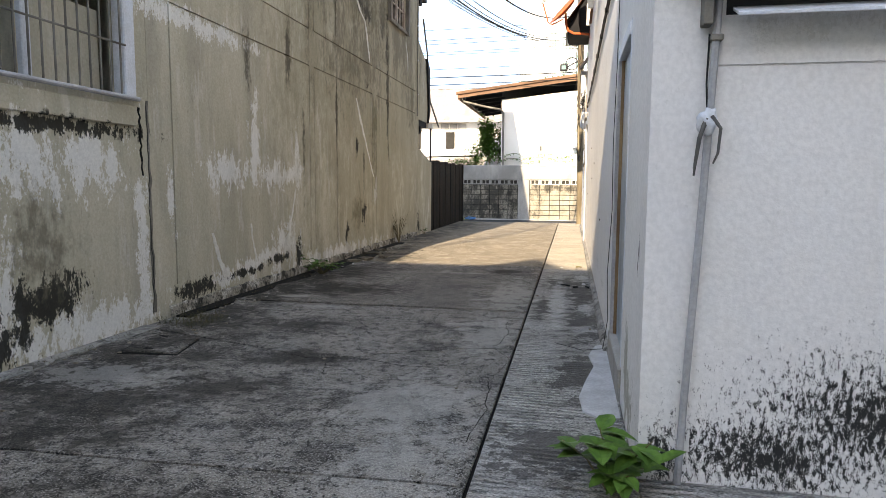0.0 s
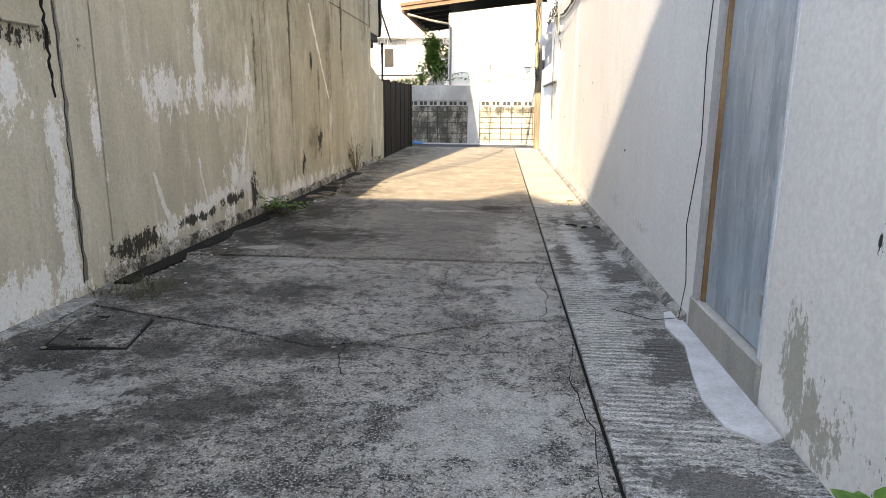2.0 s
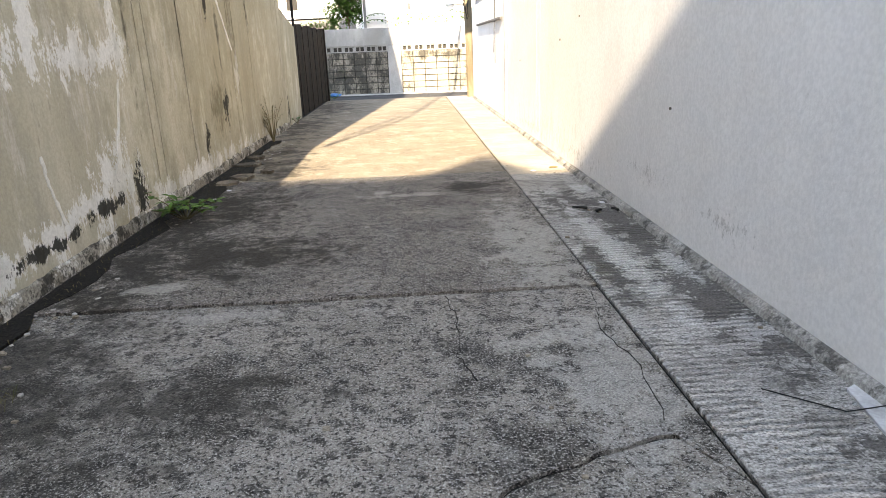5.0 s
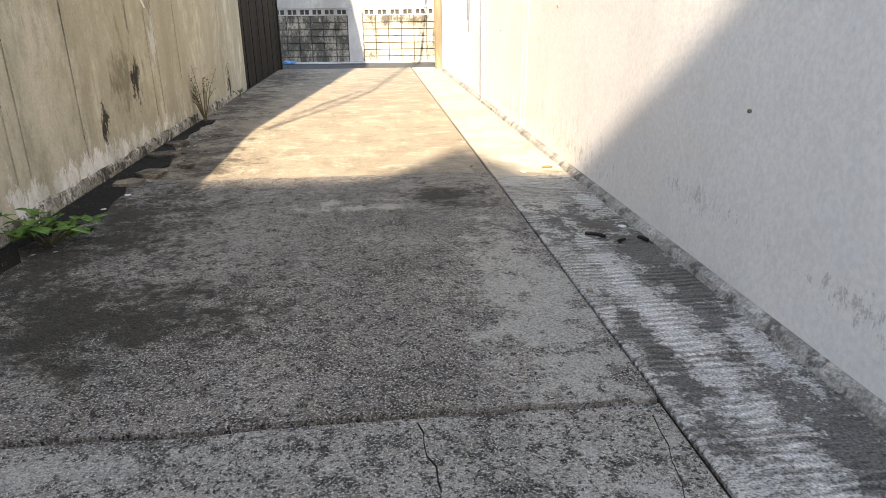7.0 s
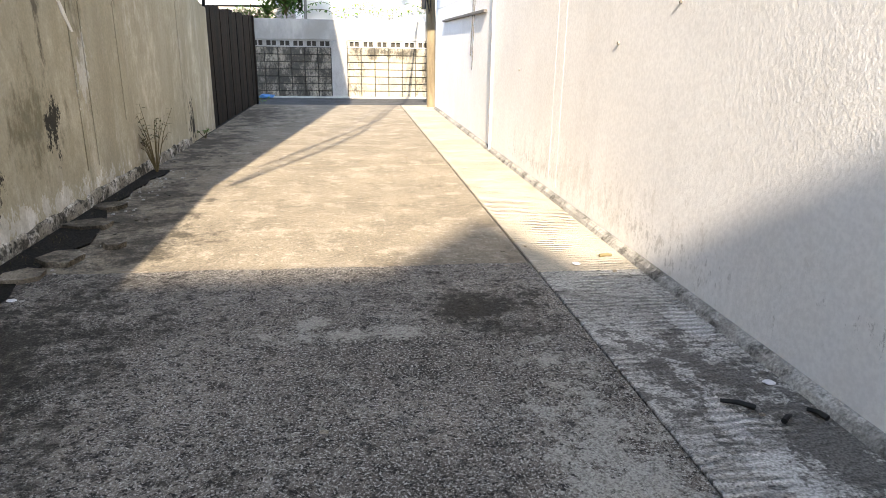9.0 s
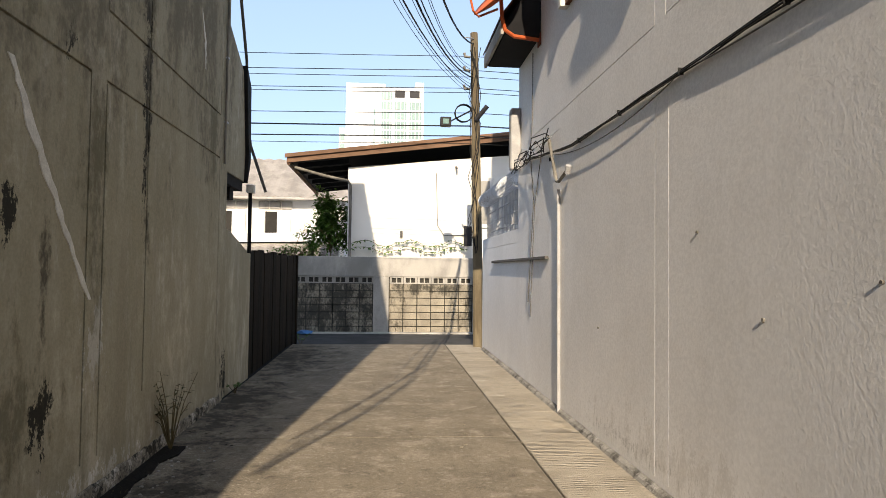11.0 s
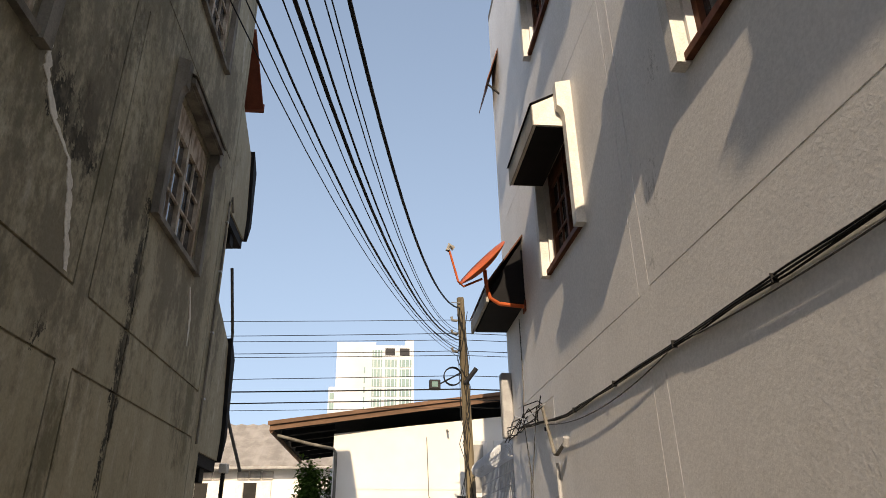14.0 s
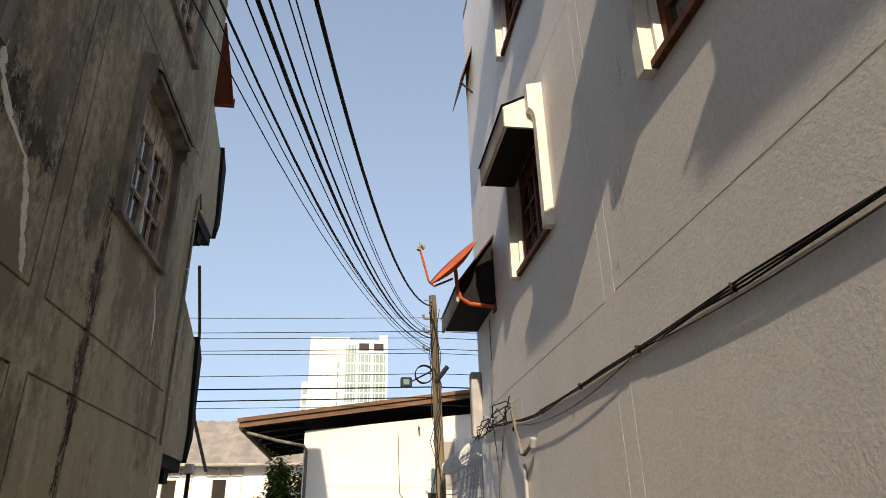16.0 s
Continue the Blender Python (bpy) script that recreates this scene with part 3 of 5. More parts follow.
structure("wall_right_fillet", prism(bmesh.new(), [(RX - .003, 6.55, 0.0), (RX - .055, 6.55, 0.0), (RX - .04, 6.55, .03), (RX - .003, 6.55, .055)], (0, 15.8, 0)), M_FILLET, "sloping cement fillet along the wall foot")

# wall_right boundary with lattice, beyond the building
structure("wall_boundary_right", wall_grid(RX, RX + .15, 18.9, 22.6, -0.2, 2.3, (), [(18.95, 22.5, 2.08, 2.088)]), M_RIGHT, "pale grey boundary wall topped by a lattice")
structure("wall_boundary_left", prism(bmesh.new(), [(LX - .05, 17.21, -.2), (LX - .05, 18.95, -.2), (LX - .05, 18.95, 1.85), (LX - .05, 18.6, 1.9), (LX - .05, 17.6, 2.12), (LX - .05, 17.21, 2.15)], (-.12, 0, 0)), M_PLASTER, "low plastered boundary wall with a broken top")

# building behind, whose shade falls across the alley
YB = -20.0
HB = (11.52 - YB) * 0.585
structure("wall_behind", B(-16, YB - .3, -.2, 14, YB, HB), M_PLASTER, "tall plain building behind the alley entrance")
structure("roof_behind", prism(bmesh.new(), [(-4.6, YB - .3, HB + .002), (-3.3, YB - .3, HB + .002), (-3.88, YB - .3, HB + .74)], (0, .3, 0)), M_PLASTER, "small gable on the roof edge of the building behind")
# unseen side walls added to cut skylight at the entrance; wall_behind widened likewise
structure("wall_left_far", B(-14, YB + .1, -.2, -13.8, -1.0, 6.5), M_PLASTER, "unseen wall added on the left to block skylight")
structure("wall_right_far", B(6.4, YB + .1, -.2, 6.6, 4.3, 8.5), M_PLASTER, "unseen wall added on the right to block skylight")
structure("ground_yard", B(-13.8, YB, -.2, LX - .21, -1.01, -.01), M_FLOOR, "concrete yard before the alley")


# ---- boundary wall with concrete blocks across the road ----
BY = 27.3
wb = structure("wall_block", B(-9, BY + .06, -.2, 6, BY + .2, 1.44), M_MORTAR, "old concrete block wall with pierced vent blocks and grey piers")
structure("wall_block_coping", B(-9, BY - .02, 1.45, 6, BY + .22, 2.0, .01), M_WALLGREY, "weathered grey rendered beam over the block wall")
for x0, x1 in ((-1.68, -1.24), (-4.3, -3.92), (1.14, 1.5), (3.9, 4.3)):
    structure("wall_block_pier", B(x0, BY - .025, -.2, x1, BY + .058, 1.448, .01), M_WALLGREY, "grey rendered pier of the block wall")
structure("kerb_road", B(-9, BY - .25, -.2, 6, BY - .03, -.1, .01), M_WALLGREY, "low cement kerb along the block wall")

# ---- the sloping-roof house behind the block wall ----
house = thing("house", (0, 30, 0), "white house with a brown-edged single-slope roof", "house")
HY = 28.5
part("wall", prism(bmesh.new(), [(-2.5, HY, -.2), (7, HY, -.2), (7, HY, 5.65), (-2.5, HY, 4.7)], (0, 7, 0)), M_HOUSE, house)
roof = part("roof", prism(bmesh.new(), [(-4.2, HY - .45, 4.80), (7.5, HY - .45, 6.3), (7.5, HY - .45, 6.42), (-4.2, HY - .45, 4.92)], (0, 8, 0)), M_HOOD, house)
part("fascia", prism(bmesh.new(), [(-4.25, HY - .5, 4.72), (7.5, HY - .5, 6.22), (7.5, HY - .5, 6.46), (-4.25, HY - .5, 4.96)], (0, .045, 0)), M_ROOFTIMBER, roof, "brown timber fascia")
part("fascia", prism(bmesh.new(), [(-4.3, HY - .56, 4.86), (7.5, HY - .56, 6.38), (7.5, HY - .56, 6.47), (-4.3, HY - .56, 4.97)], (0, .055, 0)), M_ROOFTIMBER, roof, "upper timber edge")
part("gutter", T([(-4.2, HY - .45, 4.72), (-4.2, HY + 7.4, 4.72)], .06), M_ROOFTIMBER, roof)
# rafters take the same black, shade under the eave put into colour
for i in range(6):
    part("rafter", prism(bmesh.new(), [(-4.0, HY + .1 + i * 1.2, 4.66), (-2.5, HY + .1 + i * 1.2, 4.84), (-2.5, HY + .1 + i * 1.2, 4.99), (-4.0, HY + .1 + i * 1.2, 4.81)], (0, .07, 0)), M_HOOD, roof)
part("downpipe", T([(-4.05, HY - .3, 4.62), (-3.2, HY - .12, 4.42), (-2.5, HY - .1, 4.28), (-2.42, HY - .1, 4.15), (-2.42, HY - .1, 2.0)], .045, 8), M_TRIM, house, "grey rain pipe")
for x in (1.1, 2.1):
    w = part("window", B(x, HY - .05, 2.95, x + .8, HY - .002, 4.5, .01), M_WHITETRIM, house)
    part("shutter", B(x + .12, HY - .065, 3.08, x + .68, HY - .052, 4.38), M_WALLGREY, w, "grey shutter")
part("cable", T([(.15, HY - .03, 4.6), (.2, HY - .03, 3.0), (.4, HY - .03, 2.7), (1.0, HY - .03, 2.72)], .012), M_CABLEGREY, house)
part("meter_box", B(-.93, HY - .06, 2.62, -.85, HY - .003, 2.82, .005), M_CABLEGREY, house)
part("lamp", T([(.75, HY - .25, 4.72), (.75, HY - .12, 4.75), (.75, HY - .005, 4.8)], .03), M_CABLEGREY, house)
part("vent_block", B(1.0, HY - .05, 2.4, 1.25, HY - .003, 3.0, .01), M_LAMPBLACK, house)

# far white house with louvred windows
h2 = thing("house", (-9, 40, 0), "white far house with a grey corrugated roof and shuttered windows", "house")
part("wall", B(-16, 38, -.2, -3.2, 44, 4.9), M_HOUSE, h2)
rf = bmesh.new()
n = 110
rows = []
for i in range(n + 1):
    x = -16.6 + i * 14.2 / n
    dz = .035 * math.sin(i * math.pi / 2.0)
    rows.append([rf.verts.new((x, 37.5, 4.78 + dz)), rf.verts.new((x, 41.5, 7.05 + dz)), rf.verts.new((x, 41.5, 6.95 + dz)), rf.verts.new((x, 37.5, 4.68 + dz))])
for q, s in zip(rows, rows[1:]):
    for k in range(4):
        rf.faces.new((q[k], q[(k + 1) % 4], s[(k + 1) % 4], s[k]))
part("roof", rf, M_ROOF, h2, "grey corrugated fibre-cement roof")
part("gutter", T([(-16.6, 37.45, 4.68), (-2.4, 37.45, 4.68)], .06), M_WALLGREY, h2)
for x in (-8.6, -6.65):
    # window drawn as a flat panel with the room's darkness in its colour
    w = part("window", B(x, 37.96, 3.2, x + .5, 37.995, 4.15), M_DARKROOM, h2)
    part("shutter", B(x - .32, 37.93, 3.15, x - .02, 37.99, 4.2, .01), M_WHITETRIM, w)
    part("shutter", B(x + .52, 37.93, 3.15, x + 1.1, 37.99, 4.2, .01), M_WHITETRIM, w)
    for k in range(3):
        part("louvre", B(x - .3 + k * .5, 37.93, 4.27, x + .15 + k * .5, 37.99, 4.6, .01), M_WALLGREY, w, "grey louvre panel")

# corrugated fence sheet and shed in front of the far house
fs = thing("fence_sheet", (-6, 33, 0), "row of corrugated sheets along a yard fence", "fence")
rf = bmesh.new()
rows = []
for i in range(90):
    x = -12 + i * .1
    dz = .04 * math.sin(i * 1.6)
    rows.append([rf.verts.new((x, 32.6, 2.15 + dz)), rf.verts.new((x, 33.4, 2.45 + dz)), rf.verts.new((x, 33.4, 2.4 + dz)), rf.verts.new((x, 32.6, 2.1 + dz))])
for q, s in zip(rows, rows[1:]):
    for k in range(4):
        rf.faces.new((q[k], q[(k + 1) % 4], s[(k + 1) % 4], s[k]))
part("sheet", rf, M_ROOF, fs)
part("wall", B(-12, 32.9, -.2, -3.1, 33.05, 2.2), M_WALLGREY, fs)
sh = thing("shed", (-5, 35.3, 0), "low shed with a pale metal roof", "shed")
part("roof", prism(bmesh.new(), [(-7.2, 34, 2.62), (-3.2, 34, 2.72), (-4.0, 34, 3.05), (-7.2, 34, 2.95)], (0, 2.4, 0)), M_WHITEMETAL, sh)
part("wall", B(-7.1, 34.1, -.2, -3.3, 36.2, 2.6), M_WALLGREY, sh)

# distant tower
tower = thing("apartment_tower", (-3, 228, 0), "distant white apartment tower with green-tinted windows", "building")
part("wall", B(-15.2, 220, -.2, 10.0, 240, 61.4), M_TOWER, tower)
part("wing", B(-17.4, 222, -.2, -15.21, 238, 48), M_TOWER, tower)
part("parapet", B(-15.2, 220, 61.41, -2.5, 236, 62.4), M_TOWER, tower)
part("parapet", B(7.2, 220, 61.41, 10, 236, 63.2), M_TOWER, tower)
for x0, x1 in ((-3.6, -.4), (.6, 4.4), (5.4, 9.2)):
    for k in range(17):
        z = 58.2 - k * 3.2
        if x0 > 0 and k == 0:
            # opening is a flat black panel, its shade painted
            part("balcony_opening", B(x0, 219.93, z - .2, x0 + 3.2, 219.99, z + 2.2), M_LAMPBLACK, tower)
            continue
        w = part("window", B(x0, 219.9, z - .9, x1, 219.99, z + 1.6), M_TOWERGLASS, tower)
        for q in range(3):
            xx = x0 + (x1 - x0) * (q + .5) / 3
            part("mullion", B(xx - .12, 219.8, z - .9, xx + .12, 219.899, z + 1.6), M_TOWER, w)
for k in range(14):
    part("window", B(-17.0, 221.9, 44 - k * 3.2, -15.6, 221.99, 46 - k * 3.2), M_TOWERGLASS, tower)
for k in range(12):
    part("window", B(-6.2, 219.93, 52 - k * 3.2, -5.8, 219.99, 54 - k * 3.2), M_TOWERGLASS, tower)


# ---- windows with hoods ----
def side_fin(y0, y1, sgn, x, ztop, zbot, p_top, p_low):
    pts = [(x, y0, zbot), (x + sgn * p_low, y0, zbot), (x + sgn * p_low, y0, ztop - .46)]
    for k in range(1, 6):
        a = k / 5 * math.pi / 2
        pts.append((x + sgn * (p_low + (p_top - p_low) * (1 - math.cos(a))), y0, ztop - .46 + .14 * math.sin(a)))
    pts += [(x + sgn * p_top, y0, ztop - .02), (x, y0, ztop + .02)]
    return prism(bmesh.new(), pts, (0, y1 - y0, 0))


def hooded_window(x, sgn, y0, y1, z0, z1, trim, soffit, wood, hood_slope, label, group, p_top=.17, p_low=.1, reach=.24, inset=.06, low=.23):
    t = thing("window", (x, (y0 + y1) / 2, z0), label, "window", group)
    xo = x + sgn * .003
    for a in (y0 - .14, y1 + .03):
        part("side_fin", side_fin(a, a + .11, sgn, xo, z1 + .27, z0 - .07, p_top, p_low), trim, t)
    out = xo + sgn * (p_top + reach)
    a, b = y0 - .026, y1 + .026
    hd = part("hood", prism(bmesh.new(), [(xo, a, z1 + .24), (out, a, z1 + .24 - hood_slope), (out, a, z1 - low), (xo, a, z1 - low)], (0, b - a, 0)), trim, t)
    # right-hand hoods: front face of the white hood greyed to carry its shade
    f0, f1 = sorted((out + sgn * .002, out + sgn * .012))
    part("fascia", B(f0, a - .004, z1 - low - .01, f1, b + .004, z1 + .235 - hood_slope), M_WALLGREY if sgn < 0 else trim, hd, "grey front fascia")
    s0, s1 = sorted((xo + sgn * .01, out - sgn * .03))
    # separate sheet below the hood; on the right its black paints the shade
    part("soffit", B(s0, a + .03, z1 - low - .014, s1, b - .03, z1 - low - .002), soffit, hd, "hood soffit, shade painted in where near-black")
    part("cover_sheet", prism(bmesh.new(), [(xo, a - .02, z1 + .262), (out + sgn * .03, a - .02, z1 + .25 - hood_slope), (out + sgn * .03, a - .02, z1 + .242 - hood_slope), (xo, a - .02, z1 + .25)], (0, b - a + .04, 0)), M_HOOD if sgn < 0 else trim, hd)
    xi = x - sgn * inset
    fr = bmesh.new()
    for yy in (y0, (y0 + y1) / 2 - .03, y1 - .06):
        box(fr, min(xi, xi - sgn * .06), yy, z0, max(xi, xi - sgn * .06), yy + .06, z1)
    f = part("window_frame", fr, wood, t)
    bars = bmesh.new()
    x1, x2 = sorted((xi - sgn * .01, xi - sgn * .045))
    box(bars, x1, y0 + .06, z0, x2, y1 - .06, z0 + .07)
    box(bars, x1, y0 + .06, z1 - .3, x2, y1 - .06, z1)
    part("rail", bars, wood, f)
    half = (y1 - y0) / 2 - .09
    for s in (0, 1):
        ys = y0 + .06 + s * ((y1 - y0) / 2 - .03)
        sb = bmesh.new()
        box(sb, x1 + .004, ys + half / 2 - .012, z0 + .07, x2 - .004, ys + half / 2 + .012, z1 - .3)
        for k in (1, 2):
            zz = z0 + .07 + (z1 - z0 - .37) * k / 3
            box(sb, x1 + .005, ys, zz - .012, x2 - .005, ys + half, zz + .012)
        part("glazing_bar", sb, wood, f)
        px1, px2 = sorted((xi - sgn * .048, xi - sgn * .054))
        part("pane", B(px1, ys, z0 + .07, px2, ys + half, z1 - .3), M_GLASS, f)
    part("window_sill", B(min(x - sgn * .1, x + sgn * .05), y0 - .028, z0 - .06, max(x - sgn * .1, x + sgn * .05), y1 + .028, z0 - .002), wood if sgn < 0 else trim, t)
    return t


for o in L_OPEN[1:]:
    hooded_window(LX, 1, *o, M_TRIM, M_TRIM, M_PALEWOOD, .12, "old paned window with peeling frame under a mossy concrete hood", "windows of the left building", .12, .07, .03, .012, -.06)
for o in R_OPEN[1:]:
    hooded_window(RX, -1, *o, M_WHITETRIM, M_HOOD, M_BROWN, .22, "red-brown wooden window between white fins under a dark hood", "windows of the right building")

hd = thing("awning", (RX, 18.4, 4.7), "dark window awning with a brown sloping edge", "awning")
# awning body near-black, its underside shade set in the colour
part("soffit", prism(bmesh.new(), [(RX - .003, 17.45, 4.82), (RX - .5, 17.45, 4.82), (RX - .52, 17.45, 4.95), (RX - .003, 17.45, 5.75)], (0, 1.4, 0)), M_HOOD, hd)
part("fascia", prism(bmesh.new(), [(RX - .521, 17.4, 4.81), (RX - .56, 17.4, 4.81), (RX - .56, 17.4, 5.0), (RX - .521, 17.4, 5.0)], (0, 1.5, 0)), M_WALLGREY, hd, "grey front fascia")
part("roof_sheet", prism(bmesh.new(), [(RX - .003, 17.36, 5.80), (RX - .57, 17.36, 5.02), (RX - .57, 17.36, 5.05), (RX - .003, 17.36, 5.83)], (0, 1.6, 0)), M_BROWN, hd)
hd = thing("awning", (RX, 18.4, 8.6), "brown slatted awning on the upper storey", "awning")
part("roof_sheet", prism(bmesh.new(), [(RX - .003, 18.2, 9.9), (RX - .22, 18.2, 9.2), (RX - .22, 18.2, 9.25), (RX - .003, 18.2, 9.95)], (0, 1.0, 0)), M_BROWN, hd)
part("bracket", T([(RX - .003, 18.3, 9.0), (RX - .2, 18.3, 9.2)], .02), M_BLACK, hd)

# barred opening of the left building
bw = thing("barred_window", (LX, 5.3, 1.98), "wide unglazed opening behind white pipe frame and rusty steel bars", "window")
part("frame_post", B(LX - .1, 6.44, 1.98, LX + .02, 6.58, 3.1, .01), M_WHITEMETAL, bw)
part("frame_post", B(LX - .06, 5.42, 1.99, LX - .01, 5.5, 3.1, .006), M_WHITEMETAL, bw)
part("bottom_pipe", T([(LX + .05, 4.1, 1.99), (LX + .05, 6.56, 1.99)], .02, 10), M_PIPE, bw, "white pipe along the sill")
part("bottom_rail", B(LX - .05, 4.2, 1.982, LX + .0, 6.43, 2.02), M_TRIM, bw)
bar = None
for i in range(19):
    y = 4.25 + i * .118
    part("bar", T([(LX + .03, y, 2.0), (LX + .03, y, 3.09)], .008), M_TRIM, bw)
for z in (2.42, 2.85):
    part("rail", T([(LX + .03, 4.2, z), (LX + .03, 6.44, z)], .009), M_TRIM, bw)
structure("wall_barred_shelf", B(LX - 1.85, 5.55, 1.9, LX - .2, 6.4, 2.7), M_PLASTER, "plaster partition seen behind the bars")

# steel door in the right wall
dr = thing("door_1", (RX + .06, 5.985, 0.2), "worn grey-blue steel door standing closed on a cement step", "door")
part("leaf", B(RX + .03, 5.462, .205, RX + .07, 6.322, 2.15, .004), M_DOOR, dr)
part("frame", B(RX - .012, 6.36, .0, RX + .06, 6.44, 2.24, .004), M_PIPE, dr)
part("frame", B(RX + .01, 6.326, .2, RX + .06, 6.357, 2.2, .003), M_RUSTWOOD, dr, "weathered yellow wooden jamb")
part("frame", B(RX - .004, 5.425, .2, RX + .06, 5.458, 2.24, .004), M_WHITEMETAL, dr)
part("frame", B(RX - .012, 5.503, 2.16, RX + .06, 6.357, 2.24, .004), M_WHITEMETAL, dr)
part("threshold", B(RX - .02, 5.395, -.02, RX + .12, 6.46, .2, .008), M_WALLGREY, dr, "grey cement threshold")
for z in (.38, 1.85):
    part("hinge", B(RX + .012, 5.505, z, RX + .029, 5.545, z + .11, .003), M_STEEL, dr)
# panel blackened to read as the unlit room past the door
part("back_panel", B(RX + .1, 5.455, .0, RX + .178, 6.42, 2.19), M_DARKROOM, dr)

# louvred sunshade on the front wall
lv = thing("louvre_window", (1.8, 4.3, 1.98), "open white metal louvres over a dark opening", "louvre")
for k, (x0, z) in enumerate(((1.02, 1.96), (.92, 2.06), (.79, 2.16), (.79, 2.26), (.79, 2.36), (.79, 2.46))):
    part("slat", prism(bmesh.new(), [(x0, 4.36 - .015, z + .045), (x0, 4.24, z), (x0, 4.24, z - .012), (x0, 4.355 - .015, z + .03)], (2.7, 0, 0)), M_WHITEMETAL, lv)
part("side_rail", B(.9, 4.29, 1.93, .94, 4.365, 2.6, .004), M_TRIM, lv)
# added sheet whose near-black colour paints the shade behind the slats
structure("wall_louvre_back", B(.95, 4.75, 1.9, 3.5, 4.8, 3.5), M_DARKROOM, "near-black sheet painted as the unlit space behind the louvres")

# pipe with rag on the front wall
pp = thing("wall_pipe", (.9, 4.34, 0), "pale grey conduit running up the wall corner", "pipe")
part("tube", T([(.885, 4.335, -.02), (.9, 4.335, .4), (.935, 4.335, 1.2), (.955, 4.335, 1.75), (.965, 4.335, 2.05)], .016, 8), M_PIPE, pp)
part("clamp", B(.935, 4.31, 1.87, .985, 4.368, 1.895, .004), M_TRIM, pp)
part("wire", T([(.935, 4.34, 1.9), (.93, 4.33, 1.7), (.94, 4.33, 1.55)], .004), M_BLACK, pp)
rag = thing("rag", (.94, 4.3, 1.55), "grey rag and cable ends tied round the conduit", "rag")
rb = bmesh.new()
bmesh.ops.create_icosphere(rb, subdivisions=3, radius=.05)
for v in rb.verts:
    v.co = Vector((v.co.x * .8, v.co.y * .5, v.co.z * 1.0)) * (1 + .45 * noise.noise(v.co * 35)) + Vector((.94, 4.315, 1.55))
part("cloth", rb, M_WHITEMETAL, rag, smooth=True)
part("tail", T([(.93, 4.3, 1.56), (.905, 4.29, 1.48), (.895, 4.3, 1.38), (.893, 4.31, 1.33)], .012, 6, .004), M_CABLEGREY, rag)
part("tail", T([(.95, 4.3, 1.57), (.985, 4.29, 1.52), (.98, 4.3, 1.42), (.965, 4.31, 1.38)], .009, 6, .004), M_CABLEGREY, rag)

# hanging wire by the door
hw = thing("hanging_wire", (RX - .02, 6.8, 0), "thin black wire hanging down the wall beside the door", "wire")
part("strand", T([(RX - .01, 6.5, 3.0), (RX - .012, 6.52, 2.2), (RX - .02, 6.56, 1.6), (RX - .015, 6.52, 1.1), (RX - .03, 6.62, .6), (RX - .02, 6.56, .25), (RX - .05, 6.54, .03), (RX - .2, 6.55, .008), (RX - .42, 6.75, .006)], .003), M_BLACK, hw)


# ---- cables, conduit and fixtures on the right wall ----
bundle = thing("cable_bundle", (RX, 12, 3), "bundle of dusty black cables clipped along the wall", "cable")
for k in range(5):
    rnd = random.Random(40 + k)
    pts = [(RX - .012 - .008 * (k % 3), 6.9 + i * .5, 3.03 + .005 * (k - 2) + rnd.uniform(-.01, .01) + max(0, (i - 18) * .05)) for i in range(24)]
    part("cable", T(pts, .0065), M_CABLEGREY if k % 2 else M_BLACK, bundle)
part("cable", T(sag((RX - .03, 10.5, 3.0), (RX - .03, 12.9, 3.0), .035), .006), M_CABLEGREY, bundle)
part("cable", T(sag((RX - .03, 13.3, 3.0), (RX - .05, 16.6, 3.05), .13), .005), M_CABLEGREY, bundle)
for i in range(9):
    part("clip", B(RX - .04, 7.2 + i * 1.2, 3.005, RX - .002, 7.207 + i * 1.2, 3.055), M_BLACK, bundle)
cd = thing("conduit", (RX, 16.4, 0), "grey conduit pipe running down the wall", "pipe")
part("tube", T([(RX - .03, 16.32, 0), (RX - .03, 16.35, 1.4), (RX - .03, 16.38, 2.6)], .022, 8), M_PIPE, cd)
part("elbow", T([(RX - .04, 17.1, 3.3), (RX - .05, 16.8, 3.3), (RX - .05, 16.6, 3.0), (RX - .05, 16.4, 2.7), (RX - .06, 16.25, 2.68), (RX - .06, 15.95, 2.75)], .02, 8), M_TRIM, cd, "tape-wrapped cable elbow")
part("cap", T([(RX - .06, 15.9, 2.72), (RX - .06, 15.85, 2.8)], .034, 8), M_PIPE, cd)
wr = thing("wall_bar", (RX, 19, 1.82), "thin grey steel bar fixed along the boundary wall", "bar")
part("bar", B(RX - .05, 16.95, 1.79, RX - .003, 21.15, 1.83, .004), M_CABLEGREY, wr)
tangle = thing("wire_tangle", (RX, 17.5, 3.3), "tangle of loose wires at the wall corner", "wire")
for k in range(7):
    rnd = random.Random(70 + k)
    pts = [Vector((RX - .06 - rnd.random() * .12, 16.6 + i * .35, 3.25 + rnd.uniform(-.14, .14))) for i in range(7)]
    part("strand", T(pts, .007), M_WHITEMETAL if k == 2 else M_BLACK, tangle)
part("strand", T([(RX - .03, 17.8, 4.7), (RX - .03, 17.8, 3.8), (RX - .08, 17.7, 3.3), (RX - .05, 17.6, 2.6), (RX - .03, 18.0, 1.2)], .007), M_CABLEGREY, tangle)
part("strand", T([(RX - .03, 17.2, 3.3), (RX - .06, 17.5, 2.5), (RX - .02, 17.9, 1.0)], .006), M_CABLEGREY, tangle)

